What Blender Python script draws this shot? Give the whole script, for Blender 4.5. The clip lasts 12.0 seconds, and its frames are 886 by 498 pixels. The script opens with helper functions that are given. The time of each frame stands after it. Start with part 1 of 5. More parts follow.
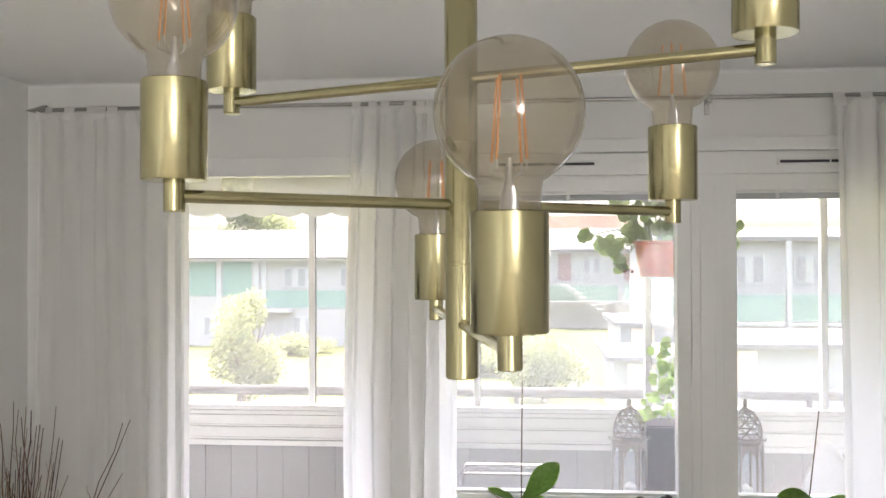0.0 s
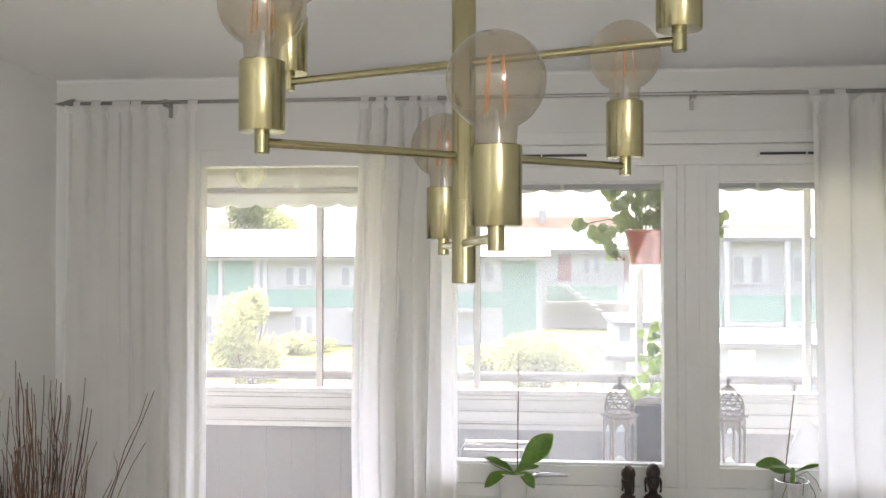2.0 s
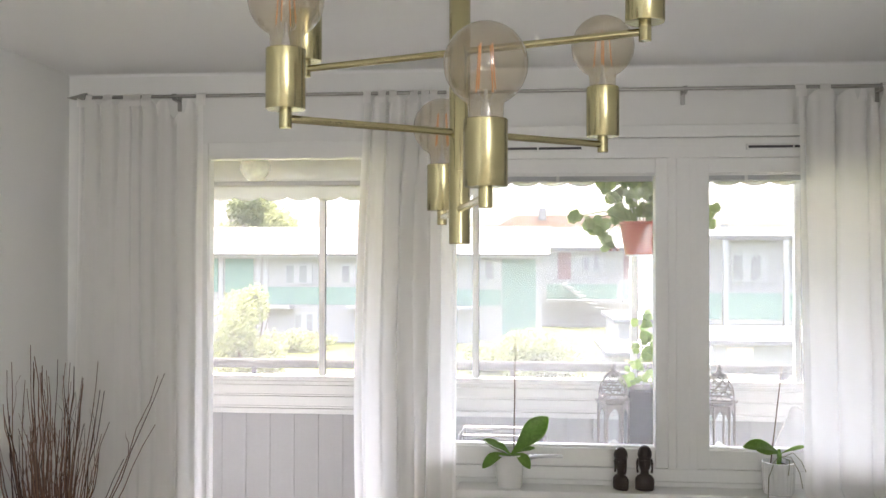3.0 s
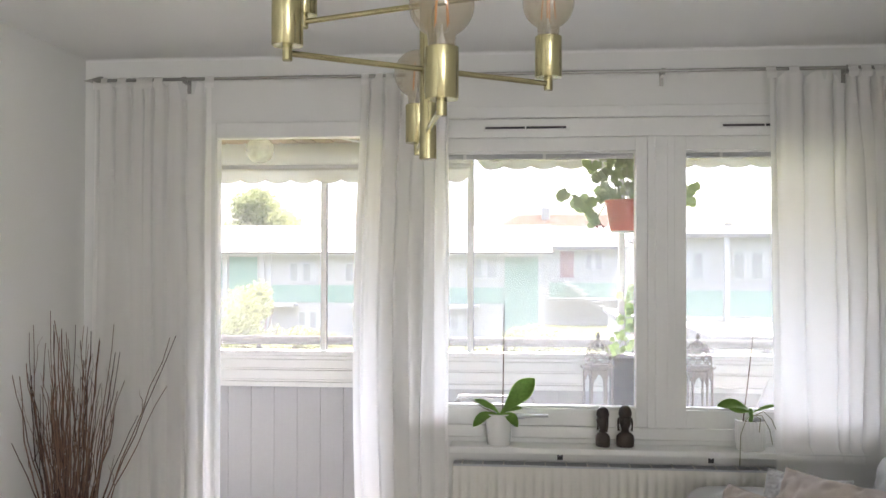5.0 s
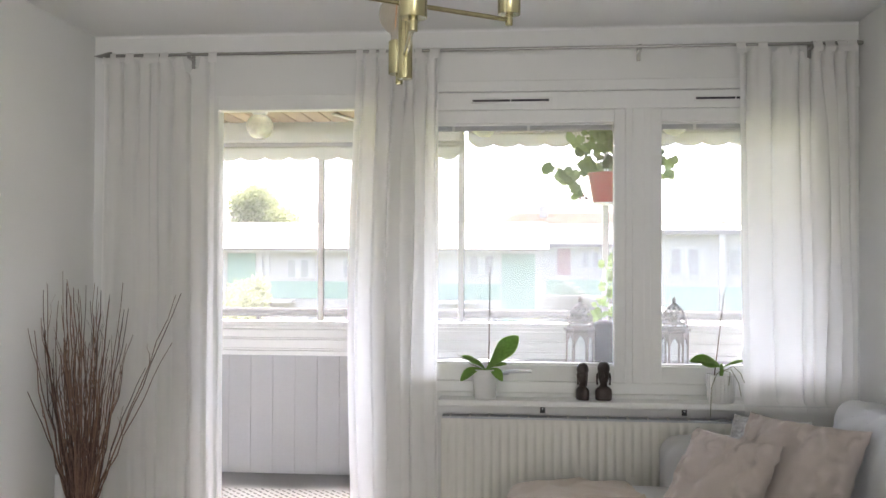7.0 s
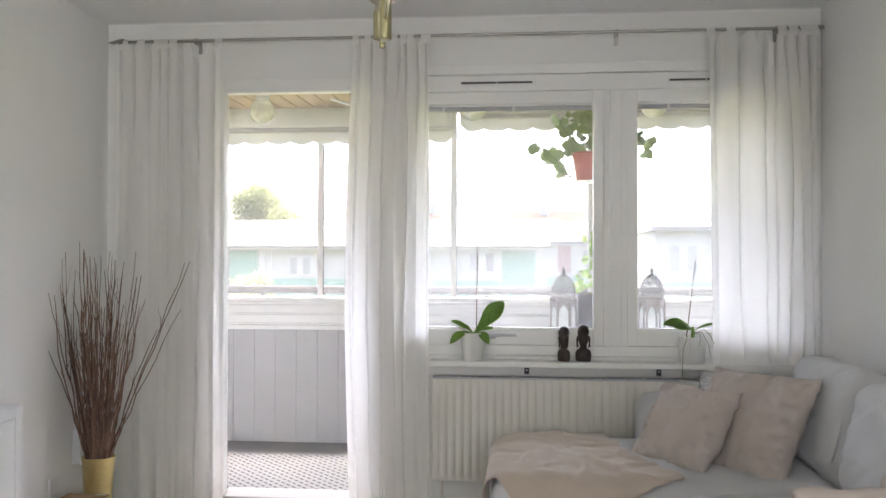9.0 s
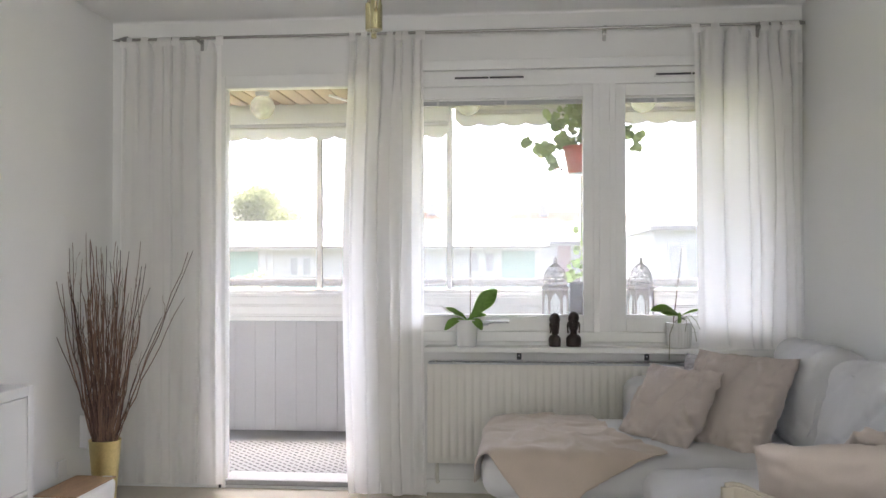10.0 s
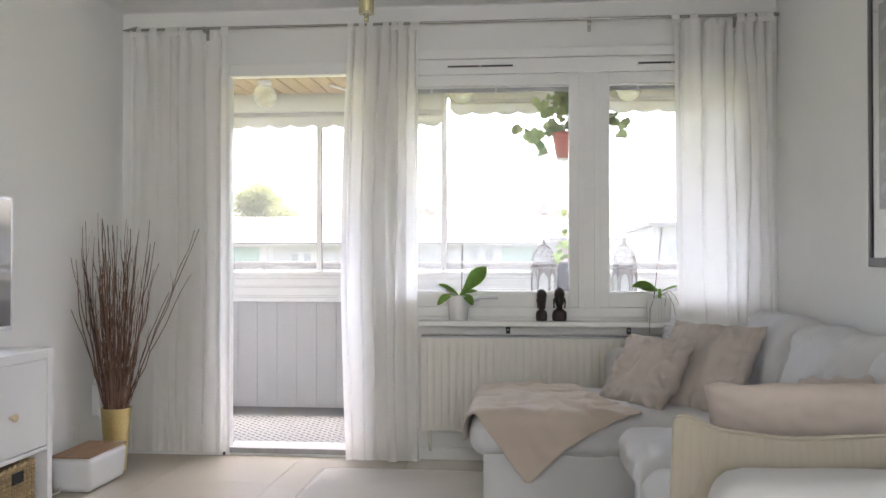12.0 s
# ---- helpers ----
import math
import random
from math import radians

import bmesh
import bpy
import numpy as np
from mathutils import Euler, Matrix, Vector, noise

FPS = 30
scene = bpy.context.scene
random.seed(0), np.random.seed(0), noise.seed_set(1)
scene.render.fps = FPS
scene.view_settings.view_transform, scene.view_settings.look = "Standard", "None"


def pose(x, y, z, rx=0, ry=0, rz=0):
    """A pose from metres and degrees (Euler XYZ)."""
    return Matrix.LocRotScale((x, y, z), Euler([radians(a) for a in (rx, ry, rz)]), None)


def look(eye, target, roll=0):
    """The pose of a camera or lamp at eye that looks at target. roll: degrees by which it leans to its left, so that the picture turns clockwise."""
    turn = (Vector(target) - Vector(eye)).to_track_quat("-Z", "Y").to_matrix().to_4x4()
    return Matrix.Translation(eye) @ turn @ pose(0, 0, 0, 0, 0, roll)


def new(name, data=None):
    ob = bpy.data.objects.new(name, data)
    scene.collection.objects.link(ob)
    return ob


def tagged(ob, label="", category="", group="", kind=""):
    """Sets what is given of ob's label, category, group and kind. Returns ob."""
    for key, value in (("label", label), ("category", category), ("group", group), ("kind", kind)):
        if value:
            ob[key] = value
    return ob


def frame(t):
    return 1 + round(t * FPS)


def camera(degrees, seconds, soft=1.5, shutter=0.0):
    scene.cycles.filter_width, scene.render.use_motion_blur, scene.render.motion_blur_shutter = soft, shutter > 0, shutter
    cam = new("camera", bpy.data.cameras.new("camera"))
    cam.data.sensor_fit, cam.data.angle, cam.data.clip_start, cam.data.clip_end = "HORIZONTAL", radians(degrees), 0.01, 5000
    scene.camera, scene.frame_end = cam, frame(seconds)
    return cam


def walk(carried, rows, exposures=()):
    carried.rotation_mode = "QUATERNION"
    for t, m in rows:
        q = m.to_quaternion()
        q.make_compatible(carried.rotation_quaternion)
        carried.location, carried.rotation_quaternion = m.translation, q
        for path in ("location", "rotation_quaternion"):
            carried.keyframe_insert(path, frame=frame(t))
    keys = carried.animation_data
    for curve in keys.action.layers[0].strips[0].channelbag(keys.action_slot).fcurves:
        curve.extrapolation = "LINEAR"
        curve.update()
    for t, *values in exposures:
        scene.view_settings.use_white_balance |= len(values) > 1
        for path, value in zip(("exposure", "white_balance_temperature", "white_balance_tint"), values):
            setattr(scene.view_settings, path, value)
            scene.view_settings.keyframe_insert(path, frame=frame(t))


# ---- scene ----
cam = camera(52.0, 12.0)
PATH = [
    (0, (1.592, -3.433, 1.799), (1.411, -1.441, 1.824), -0.2),
    (0.5, (1.596, -3.492, 1.786), (1.416, -1.501, 1.811), -0.3),
    (1, (1.598, -3.546, 1.773), (1.419, -1.554, 1.798), -0.1),
    (1.5, (1.6, -3.609, 1.752), (1.42, -1.618, 1.779), -0.0),
    (2, (1.607, -3.672, 1.734), (1.425, -1.68, 1.761), 0.0),
    (2.5, (1.612, -3.74, 1.713), (1.432, -1.749, 1.737), 0.1),
    (3, (1.621, -3.802, 1.694), (1.439, -1.811, 1.718), 0.1),
    (5, (1.689, -4.043, 1.569), (1.499, -2.053, 1.594), 0.1),
    (5.5, (1.704, -4.104, 1.526), (1.513, -2.113, 1.552), 0.0),
    (6, (1.719, -4.159, 1.488), (1.527, -2.169, 1.514), 0.0),
    (6.5, (1.739, -4.22, 1.445), (1.55, -2.229, 1.469), 0.2),
    (7, (1.752, -4.281, 1.407), (1.566, -2.29, 1.431), 0.2),
    (9, (1.836, -4.577, 1.267), (1.646, -2.587, 1.29), 0.1),
    (9.5, (1.858, -4.652, 1.237), (1.668, -2.661, 1.26), -0.1),
    (10, (1.88, -4.723, 1.205), (1.689, -2.732, 1.231), -0.1),
    (10.5, (1.904, -4.791, 1.18), (1.712, -2.801, 1.206), -0.1),
    (11, (1.915, -4.856, 1.155), (1.724, -2.866, 1.181), -0.0),
    (11.5, (1.934, -4.921, 1.129), (1.745, -2.931, 1.154), 0.0),
    (12, (1.947, -4.973, 1.103), (1.754, -2.982, 1.124), -0.0),
]
walk(cam, [(t, look(eye, target, roll)) for t, eye, target, roll in PATH], [(0, 4.28, 6600, 12), (6, 4.28, 6450, 12), (12, 4.28, 6400, 12)])

# ---- light ----
world = bpy.data.worlds.new("sky")
scene.world = world
world.use_nodes = True
wn = world.node_tree
sky = wn.nodes.new("ShaderNodeTexSky")
sky.sky_type = "NISHITA"
sky.sun_disc = False
sky.sun_elevation, sky.sun_rotation = radians(75), radians(16)
sky.air_density, sky.dust_density, sky.ozone_density = 0.6, 9.0, 0.2
wn.links.new(sky.outputs["Color"], wn.nodes["Background"].inputs["Color"])
wn.nodes["Background"].inputs["Strength"].default_value = 0.15

sun_data = bpy.data.lights.new("sun", "SUN")
sun_data.energy, sun_data.angle, sun_data.color = 0.08, radians(12), (1.0, 0.96, 0.9)
sun = new("sun", sun_data)
sun.matrix_world = look((4, 14, 54.3), (0, 0, 0))

# added fill lamp in an assumed window opening in the side wall behind the camera
back_data = bpy.data.lights.new("unseen_side_fill", "AREA")
back_data.shape, back_data.size, back_data.size_y = "RECTANGLE", 1.9, 1.3
back_data.energy, back_data.color = 6.3, (0.98, 0.98, 0.985)
back_light = new("unseen_side_fill", back_data)
back_light.matrix_world = look((3.31, -7.7, 1.6), (1.31, -7.0, 2.7))

# ---- materials ----
def mat(name, color, rough=0.5, metal=0.0, vary=0.06, scale=6.0, fine=120.0, bump=0.05, spec=0.5, sheen=0.0, per_piece=0.0, stretch=(1, 1, 1), color2=None):
    """A surface with a broad stain and a fine grain of the given sizes."""
    m = bpy.data.materials.new(name)
    m.use_nodes = True
    n, l = m.node_tree.nodes, m.node_tree.links
    b = n["Principled BSDF"]
    b.inputs["Roughness"].default_value = rough
    b.inputs["Metallic"].default_value = metal
    b.inputs["Specular IOR Level"].default_value = spec
    if sheen:
        b.inputs["Sheen Weight"].default_value = sheen
    tc = n.new("ShaderNodeTexCoord")
    mp = n.new("ShaderNodeMapping")
    mp.inputs["Scale"].default_value = stretch
    l.new(tc.outputs["Object"], mp.inputs["Vector"])
    big = n.new("ShaderNodeTexNoise")
    big.inputs["Scale"].default_value, big.inputs["Detail"].default_value = scale, 4
    small = n.new("ShaderNodeTexNoise")
    small.inputs["Scale"].default_value, small.inputs["Detail"].default_value = fine, 3
    for t in (big, small):
        l.new(mp.outputs["Vector"], t.inputs["Vector"])
    add = n.new("ShaderNodeMath")
    add.operation = "ADD"
    l.new(big.outputs["Fac"], add.inputs[0])
    l.new(small.outputs["Fac"], add.inputs[1])
    half = n.new("ShaderNodeMath")
    half.operation = "MULTIPLY"
    half.inputs[1].default_value = 0.5
    l.new(add.outputs[0], half.inputs[0])
    fac = half.outputs[0]
    if per_piece:
        info = n.new("ShaderNodeObjectInfo")
        pm = n.new("ShaderNodeMath")
        pm.operation = "MULTIPLY_ADD"
        pm.inputs[1].default_value, pm.inputs[2].default_value = per_piece, -per_piece / 2
        l.new(info.outputs["Random"], pm.inputs[0])
        ad = n.new("ShaderNodeMath")
        ad.operation = "ADD"
        l.new(fac, ad.inputs[0])
        l.new(pm.outputs[0], ad.inputs[1])
        fac = ad.outputs[0]
    ramp = n.new("ShaderNodeValToRGB")
    lo = [c * (1 - vary) for c in color]
    hi = [min(1, c * (1 + vary)) for c in (color2 or color)]
    ramp.color_ramp.elements[0].position, ramp.color_ramp.elements[1].position = 0.3, 0.7
    ramp.color_ramp.elements[0].color, ramp.color_ramp.elements[1].color = (*lo, 1), (*hi, 1)
    l.new(fac, ramp.inputs["Fac"])
    l.new(ramp.outputs["Color"], b.inputs["Base Color"])
    rr = n.new("ShaderNodeMapRange")
    rr.inputs["To Min"].default_value, rr.inputs["To Max"].default_value = max(0.02, rough * 0.85), min(1, rough * 1.15)
    l.new(big.outputs["Fac"], rr.inputs["Value"])
    l.new(rr.outputs["Result"], b.inputs["Roughness"])
    if bump:
        bp = n.new("ShaderNodeBump")
        bp.inputs["Strength"].default_value, bp.inputs["Distance"].default_value = bump, 0.004
        l.new(small.outputs["Fac"], bp.inputs["Height"])
        l.new(bp.outputs["Normal"], b.inputs["Normal"])
    return m


def cloth(name, color, through_light=0.0, weave=500.0, vary=0.04, clear=0.0, bump=0.15, sheen=0.15):
    """Woven fabric; through_light is the share that shines through, clear the open share between threads."""
    m = mat(name, color, rough=0.9, vary=vary, scale=5, fine=weave, bump=bump, spec=0.1, sheen=sheen)
    n, l = m.node_tree.nodes, m.node_tree.links
    out, b = n["Material Output"], n["Principled BSDF"]
    last = b.outputs[0]
    if through_light:
        tr = n.new("ShaderNodeBsdfTranslucent")
        tr.inputs["Color"].default_value = (*color, 1)
        mx = n.new("ShaderNodeMixShader")
        mx.inputs[0].default_value = through_light
        l.new(last, mx.inputs[1])
        l.new(tr.outputs[0], mx.inputs[2])
        last = mx.outputs[0]
    if clear:
        tp = n.new("ShaderNodeBsdfTransparent")
        mx = n.new("ShaderNodeMixShader")
        mx.inputs[0].default_value = clear
        l.new(last, mx.inputs[1])
        l.new(tp.outputs[0], mx.inputs[2])
        last = mx.outputs[0]
    l.new(last, out.inputs["Surface"])
    return m


def pane_glass(name, tint=(1, 1, 1), ior=1.45, film=0.0, rough=0.0, edge=4.0):
    """Thin clear glass: straight through, with a gloss by angle; film mixes in a milky veil, on windows for glare haze.
    """
    m = bpy.data.materials.new(name)
    m.use_nodes = True
    n, l = m.node_tree.nodes, m.node_tree.links
    n.remove(n["Principled BSDF"])
    tp = n.new("ShaderNodeBsdfTransparent")
    tp.inputs["Color"].default_value = (*tint, 1)
    gl = n.new("ShaderNodeBsdfGlossy")
    gl.inputs["Roughness"].default_value = rough
    lw = n.new("ShaderNodeLayerWeight")
    pw = n.new("ShaderNodeMath")
    pw.operation = "POWER"
    pw.inputs[1].default_value = edge
    l.new(lw.outputs["Facing"], pw.inputs[0])
    fr = n.new("ShaderNodeMath")
    fr.operation = "MULTIPLY_ADD"
    fr.inputs[1].default_value, fr.inputs[2].default_value = 0.75, 0.12 * (ior - 1) ** 2
    l.new(pw.outputs[0], fr.inputs[0])
    mx = n.new("ShaderNodeMixShader")
    l.new(fr.outputs[0], mx.inputs[0])
    l.new(tp.outputs[0], mx.inputs[1])
    l.new(gl.outputs[0], mx.inputs[2])
    last = mx.outputs[0]
    if film:
        df = n.new("ShaderNodeBsdfTranslucent")
        df.inputs["Color"].default_value = (0.85, 0.87, 0.88, 1)
        noi = n.new("ShaderNodeTexNoise")
        noi.inputs["Scale"].default_value = 3
        rg = n.new("ShaderNodeMapRange")
        rg.inputs["To Min"].default_value, rg.inputs["To Max"].default_value = film * 0.6, film * 1.4
        l.new(noi.outputs["Fac"], rg.inputs["Value"])
        m2 = n.new("ShaderNodeMixShader")
        l.new(rg.outputs["Result"], m2.inputs[0])
        l.new(last, m2.inputs[1])
        l.new(df.outputs[0], m2.inputs[2])
        last = m2.outputs[0]
    l.new(last, n["Material Output"].inputs["Surface"])
    return m


M_WALL = mat("wall_paint", (0.84, 0.84, 0.82), 0.75, vary=0.02, scale=2, fine=160, bump=0.08, spec=0.2)
M_BACKWALL = mat("pale_wall_paint", (0.66, 0.655, 0.64), 0.8, vary=0.03, scale=2, fine=160, bump=0.08, spec=0.2)
M_CEIL = mat("ceiling_paint", (0.87, 0.87, 0.86), 0.85, vary=0.015, scale=2, fine=200, bump=0.1, spec=0.15)
M_TRIM = mat("white_gloss_paint", (0.86, 0.86, 0.84), 0.35, vary=0.02, scale=5, fine=60, bump=0.03)
M_FLOOR = mat("beige_floor", (0.57, 0.515, 0.435), 0.22, vary=0.012, scale=0.8, fine=90, bump=0.02, per_piece=0.3)
M_JOINT = mat("floor_joint", (0.42, 0.35, 0.27), 0.8)
M_RUG = cloth("pale_rug", (0.70, 0.665, 0.62), weave=250, vary=0.06, bump=0.5)
M_BRASS = mat("satin_brass", (0.46, 0.42, 0.245), 0.24, metal=1.0, vary=0.04, scale=8, fine=200, bump=0.01)
M_STEEL = mat("grey_steel", (0.42, 0.41, 0.39), 0.32, metal=1.0, vary=0.06)
M_BULB = pane_glass("amber_glass", (0.89, 0.835, 0.735), 1.9, film=0.15, edge=3.0)
M_FIL = mat("orange_filament", (0.75, 0.32, 0.09), 0.5, vary=0.1)
# film on both panes stands in for the glare haze of the bright outdoors
M_GLASS = pane_glass("window_glass", (0.97, 0.98, 0.98), 1.35, film=0.065)
M_BGLASS = pane_glass("balcony_glass", (0.97, 0.98, 0.98), 1.3, film=0.03)
M_CURT = cloth("white_linen", (0.95, 0.94, 0.92), through_light=0.58, weave=700, vary=0.03, clear=0.015)
M_CURT3 = cloth("sheer_white_linen", (0.95, 0.94, 0.92), through_light=0.43, weave=700, vary=0.03, clear=0.03)
M_SOFA = cloth("light_grey_sofa_cloth", (0.62, 0.62, 0.63), weave=450, vary=0.05, bump=0.25, sheen=0.08)
M_TAUPE = cloth("taupe_cloth", (0.55, 0.485, 0.445), weave=500, vary=0.07, bump=0.25, sheen=0.15)
M_THROW = cloth("beige_throw_cloth", (0.53, 0.45, 0.38), weave=350, vary=0.07, bump=0.3, sheen=0.4)
M_QUILT = cloth("cream_quilt_cloth", (0.42, 0.385, 0.32), weave=400, vary=0.05)
M_GREYPAT = cloth("grey_white_print", (0.52, 0.52, 0.53), weave=60, vary=0.5)
M_PORC = mat("white_porcelain", (0.80, 0.80, 0.78), 0.25, vary=0.015)
M_LEAF = mat("orchid_leaf", (0.13, 0.25, 0.045), 0.35, vary=0.25, scale=14, fine=90, color2=(0.22, 0.36, 0.08))
M_LEAF2 = mat("vine_leaf", (0.14, 0.30, 0.05), 0.5, vary=0.3, scale=10, color2=(0.26, 0.42, 0.10))
M_GLEAF = mat("geranium_leaf", (0.13, 0.20, 0.09), 0.55, vary=0.3, scale=10, color2=(0.20, 0.29, 0.13), per_piece=0.5)
def lit_through(m, color, share):
    """Leaves let some daylight through."""
    n, l = m.node_tree.nodes, m.node_tree.links
    tr = n.new("ShaderNodeBsdfTranslucent")
    tr.inputs["Color"].default_value = (*color, 1)
    mx = n.new("ShaderNodeMixShader")
    mx.inputs[0].default_value = share
    l.new(n["Principled BSDF"].outputs[0], mx.inputs[1])
    l.new(tr.outputs[0], mx.inputs[2])
    l.new(mx.outputs[0], n["Material Output"].inputs["Surface"])
lit_through(M_LEAF, (0.20, 0.42, 0.05), 0.3)
lit_through(M_LEAF2, (0.48, 0.58, 0.22), 0.45)
lit_through(M_GLEAF, (0.42, 0.52, 0.26), 0.55)
M_STEMG = mat("stem_brown", (0.10, 0.075, 0.045), 0.6, vary=0.2)
M_ROOT = mat("aerial_root", (0.32, 0.32, 0.22), 0.6, vary=0.2)
M_SOIL = mat("bark_soil", (0.06, 0.04, 0.03), 0.9, vary=0.4, scale=60, bump=0.6)
M_DARKWOOD = mat("dark_carved_wood", (0.035, 0.022, 0.018), 0.35, vary=0.4, scale=30, fine=150, bump=0.3)
M_TWIG = mat("red_brown_twig", (0.09, 0.045, 0.032), 0.6, vary=0.4, scale=12, fine=100, bump=0.3, per_piece=0.5, color2=(0.19, 0.115, 0.08))
M_GOLD = mat("brushed_gold_vase", (0.74, 0.63, 0.31), 0.3, metal=1.0, vary=0.12, scale=10, fine=90, bump=0.08)
M_WOODLID = mat("oak_lid", (0.33, 0.19, 0.10), 0.45, vary=0.25, scale=5, fine=60, stretch=(14, 1, 1), color2=(0.42, 0.26, 0.15))
M_KNOB = mat("pale_birch", (0.62, 0.50, 0.36), 0.45, vary=0.1)
M_PLAST = mat("white_plastic", (0.78, 0.78, 0.77), 0.35, vary=0.015)
M_LAMIN = mat("white_laminate", (0.80, 0.80, 0.80), 0.3, vary=0.012)
M_BLACK = mat("black_plastic", (0.02, 0.02, 0.022), 0.35, vary=0.1)
M_DGREY = mat("dark_grey_metal", (0.05, 0.05, 0.055), 0.5, vary=0.15)
M_RED = mat("red_plastic", (0.45, 0.03, 0.03), 0.4, vary=0.1)
M_SCREEN = mat("tv_screen", (0.015, 0.017, 0.02), 0.08, vary=0.1, bump=0, spec=1.0)
M_SCREEN.node_tree.nodes["Principled BSDF"].inputs["IOR"].default_value = 2.2
M_SILVER = mat("silver_plastic", (0.6, 0.6, 0.62), 0.3, metal=0.7, vary=0.03)
M_WICKER = mat("natural_wicker", (0.40, 0.29, 0.15), 0.6, vary=0.3, scale=40, fine=140, bump=0.3, per_piece=0.3)
M_THRESH = mat("worn_grey_threshold", (0.42, 0.42, 0.43), 0.5, vary=0.12, scale=18, fine=90)
M_BLIND = mat("grey_blind", (0.52, 0.53, 0.55), 0.5, vary=0.06)
M_RAD = mat("radiator_enamel", (0.74, 0.72, 0.66), 0.35, vary=0.02)
M_BALPANEL = mat("balcony_panel_paint", (0.47, 0.47, 0.475), 0.55, vary=0.03, scale=4, fine=60, per_piece=0.15)
M_BALFLOOR = mat("grey_balcony_floor", (0.20, 0.20, 0.21), 0.6, vary=0.12, scale=6)
M_BALWOOD = mat("pale_ceiling_wood", (0.47, 0.37, 0.28), 0.55, vary=0.12, scale=4, fine=80, stretch=(10, 1, 1), per_piece=0.3)
M_AWN = cloth("awning_cloth", (0.74, 0.74, 0.70), through_light=0.45, weave=300, vary=0.03)
M_AWNBAR = mat("awning_bar", (0.62, 0.62, 0.62), 0.5, vary=0.04)
M_RAIL = mat("grey_rail_paint", (0.035, 0.035, 0.038), 0.5, vary=0.05, spec=0.03)
M_GLOBE = pane_glass("pressed_glass", (0.96, 0.96, 0.95), 1.7, film=0.4)
M_TERRA = mat("red_pot", (0.50, 0.10, 0.07), 0.5, vary=0.08)
M_FLOWER = mat("dark_red_bud", (0.2, 0.03, 0.03), 0.6)
M_LANT = mat("aged_white_lantern", (0.27, 0.235, 0.21), 0.6, vary=0.25, scale=40, fine=140)
M_PLANTER = mat("brown_grey_planter", (0.05, 0.042, 0.04), 0.55, vary=0.2)
M_GRASS = mat("lawn", (0.05, 0.057, 0.018), 0.9, vary=0.3, scale=0.5, fine=12, bump=0.6, color2=(0.075, 0.082, 0.028), spec=0.03)
# house walls and roofs: colours darkened below real paint to hold down the daylight
M_FAC = mat("darkened_white_facade", (0.225, 0.22, 0.212), 0.8, vary=0.05, scale=0.6, fine=12, spec=0.03)
# teal also greyed in its colour for the haze
M_TEAL = mat("darkened_teal_facade", (0.115, 0.18, 0.148), 0.7, vary=0.06, scale=0.6, fine=12, spec=0.03)
M_ROOFW = mat("darkened_pale_roof", (0.105, 0.105, 0.107), 0.6, vary=0.06, scale=0.5, spec=0.03)
M_ROOFR = mat("darkened_red_roof", (0.046, 0.029, 0.023), 0.8, vary=0.15, scale=2, fine=20, spec=0.03)
M_REDDOOR = mat("red_door_paint", (0.14, 0.085, 0.08), 0.6, vary=0.08, spec=0.03)
M_FWIN = mat("far_window_pane", (0.15, 0.155, 0.16), 0.1, vary=0.2, scale=1)
M_FTRIM = mat("far_white_trim", (0.82, 0.82, 0.81), 0.6, vary=0.03)
M_TRIM_OUT = mat("white_render", (0.76, 0.76, 0.75), 0.8, vary=0.04, scale=2, fine=40)
# white trim of the far houses, darkened in colour against overexposure
M_FTRIM2 = mat("darkened_far_trim", (0.25, 0.25, 0.246), 0.6, vary=0.03, spec=0.03)
M_BUSH = mat("garden_leaf", (0.10, 0.12, 0.05), 0.7, vary=0.3, scale=2, color2=(0.17, 0.185, 0.085), spec=0.03)
lit_through(M_BUSH, (0.25, 0.27, 0.15), 0.35)
M_BARK = mat("bark", (0.10, 0.075, 0.055), 0.9, vary=0.3, scale=6, spec=0.03)
M_PICGLASS = pane_glass("picture_glass", (0.98, 0.98, 0.98), 1.5)
M_ART = mat("grey_print_paper", (0.36, 0.36, 0.37), 0.6, vary=0.06)
M_ARTD = mat("pale_print_ink", (0.55, 0.56, 0.57), 0.6, vary=0.3, scale=14)
M_MAT = mat("picture_mount", (0.84, 0.84, 0.83), 0.7, vary=0.01)

M_FRAME = mat("graphite_frame", (0.16, 0.155, 0.17), 0.4, vary=0.1)
# woven mat with a dark fleck pattern
M_MATT = mat("flecked_mat", (0.5, 0.5, 0.5), 0.9, vary=0.05, scale=6, fine=300, bump=0.3)
_n, _l = M_MATT.node_tree.nodes, M_MATT.node_tree.links
_tc = _n.new("ShaderNodeTexCoord")
_mp = _n.new("ShaderNodeMapping")
_mp.inputs["Rotation"].default_value = (0, 0, radians(24))
_mp.inputs["Scale"].default_value = (11.5, 4.6, 1)
_l.new(_tc.outputs["Object"], _mp.inputs["Vector"])
_v = _n.new("ShaderNodeTexBrick")
_v.inputs["Scale"].default_value = 1
_v.inputs["Mortar Size"].default_value = 0.085
_v.offset = 0.35
_v.inputs["Mortar Smooth"].default_value = 0.1
_v.inputs["Color1"].default_value, _v.inputs["Color2"].default_value, _v.inputs["Mortar"].default_value = (0.05, 0.05, 0.055, 1), (0.10, 0.10, 0.105, 1), (0.28, 0.28, 0.29, 1)
_l.new(_mp.outputs["Vector"], _v.inputs["Vector"])
_l.new(_v.outputs["Color"], _n["Principled BSDF"].inputs["Base Color"])


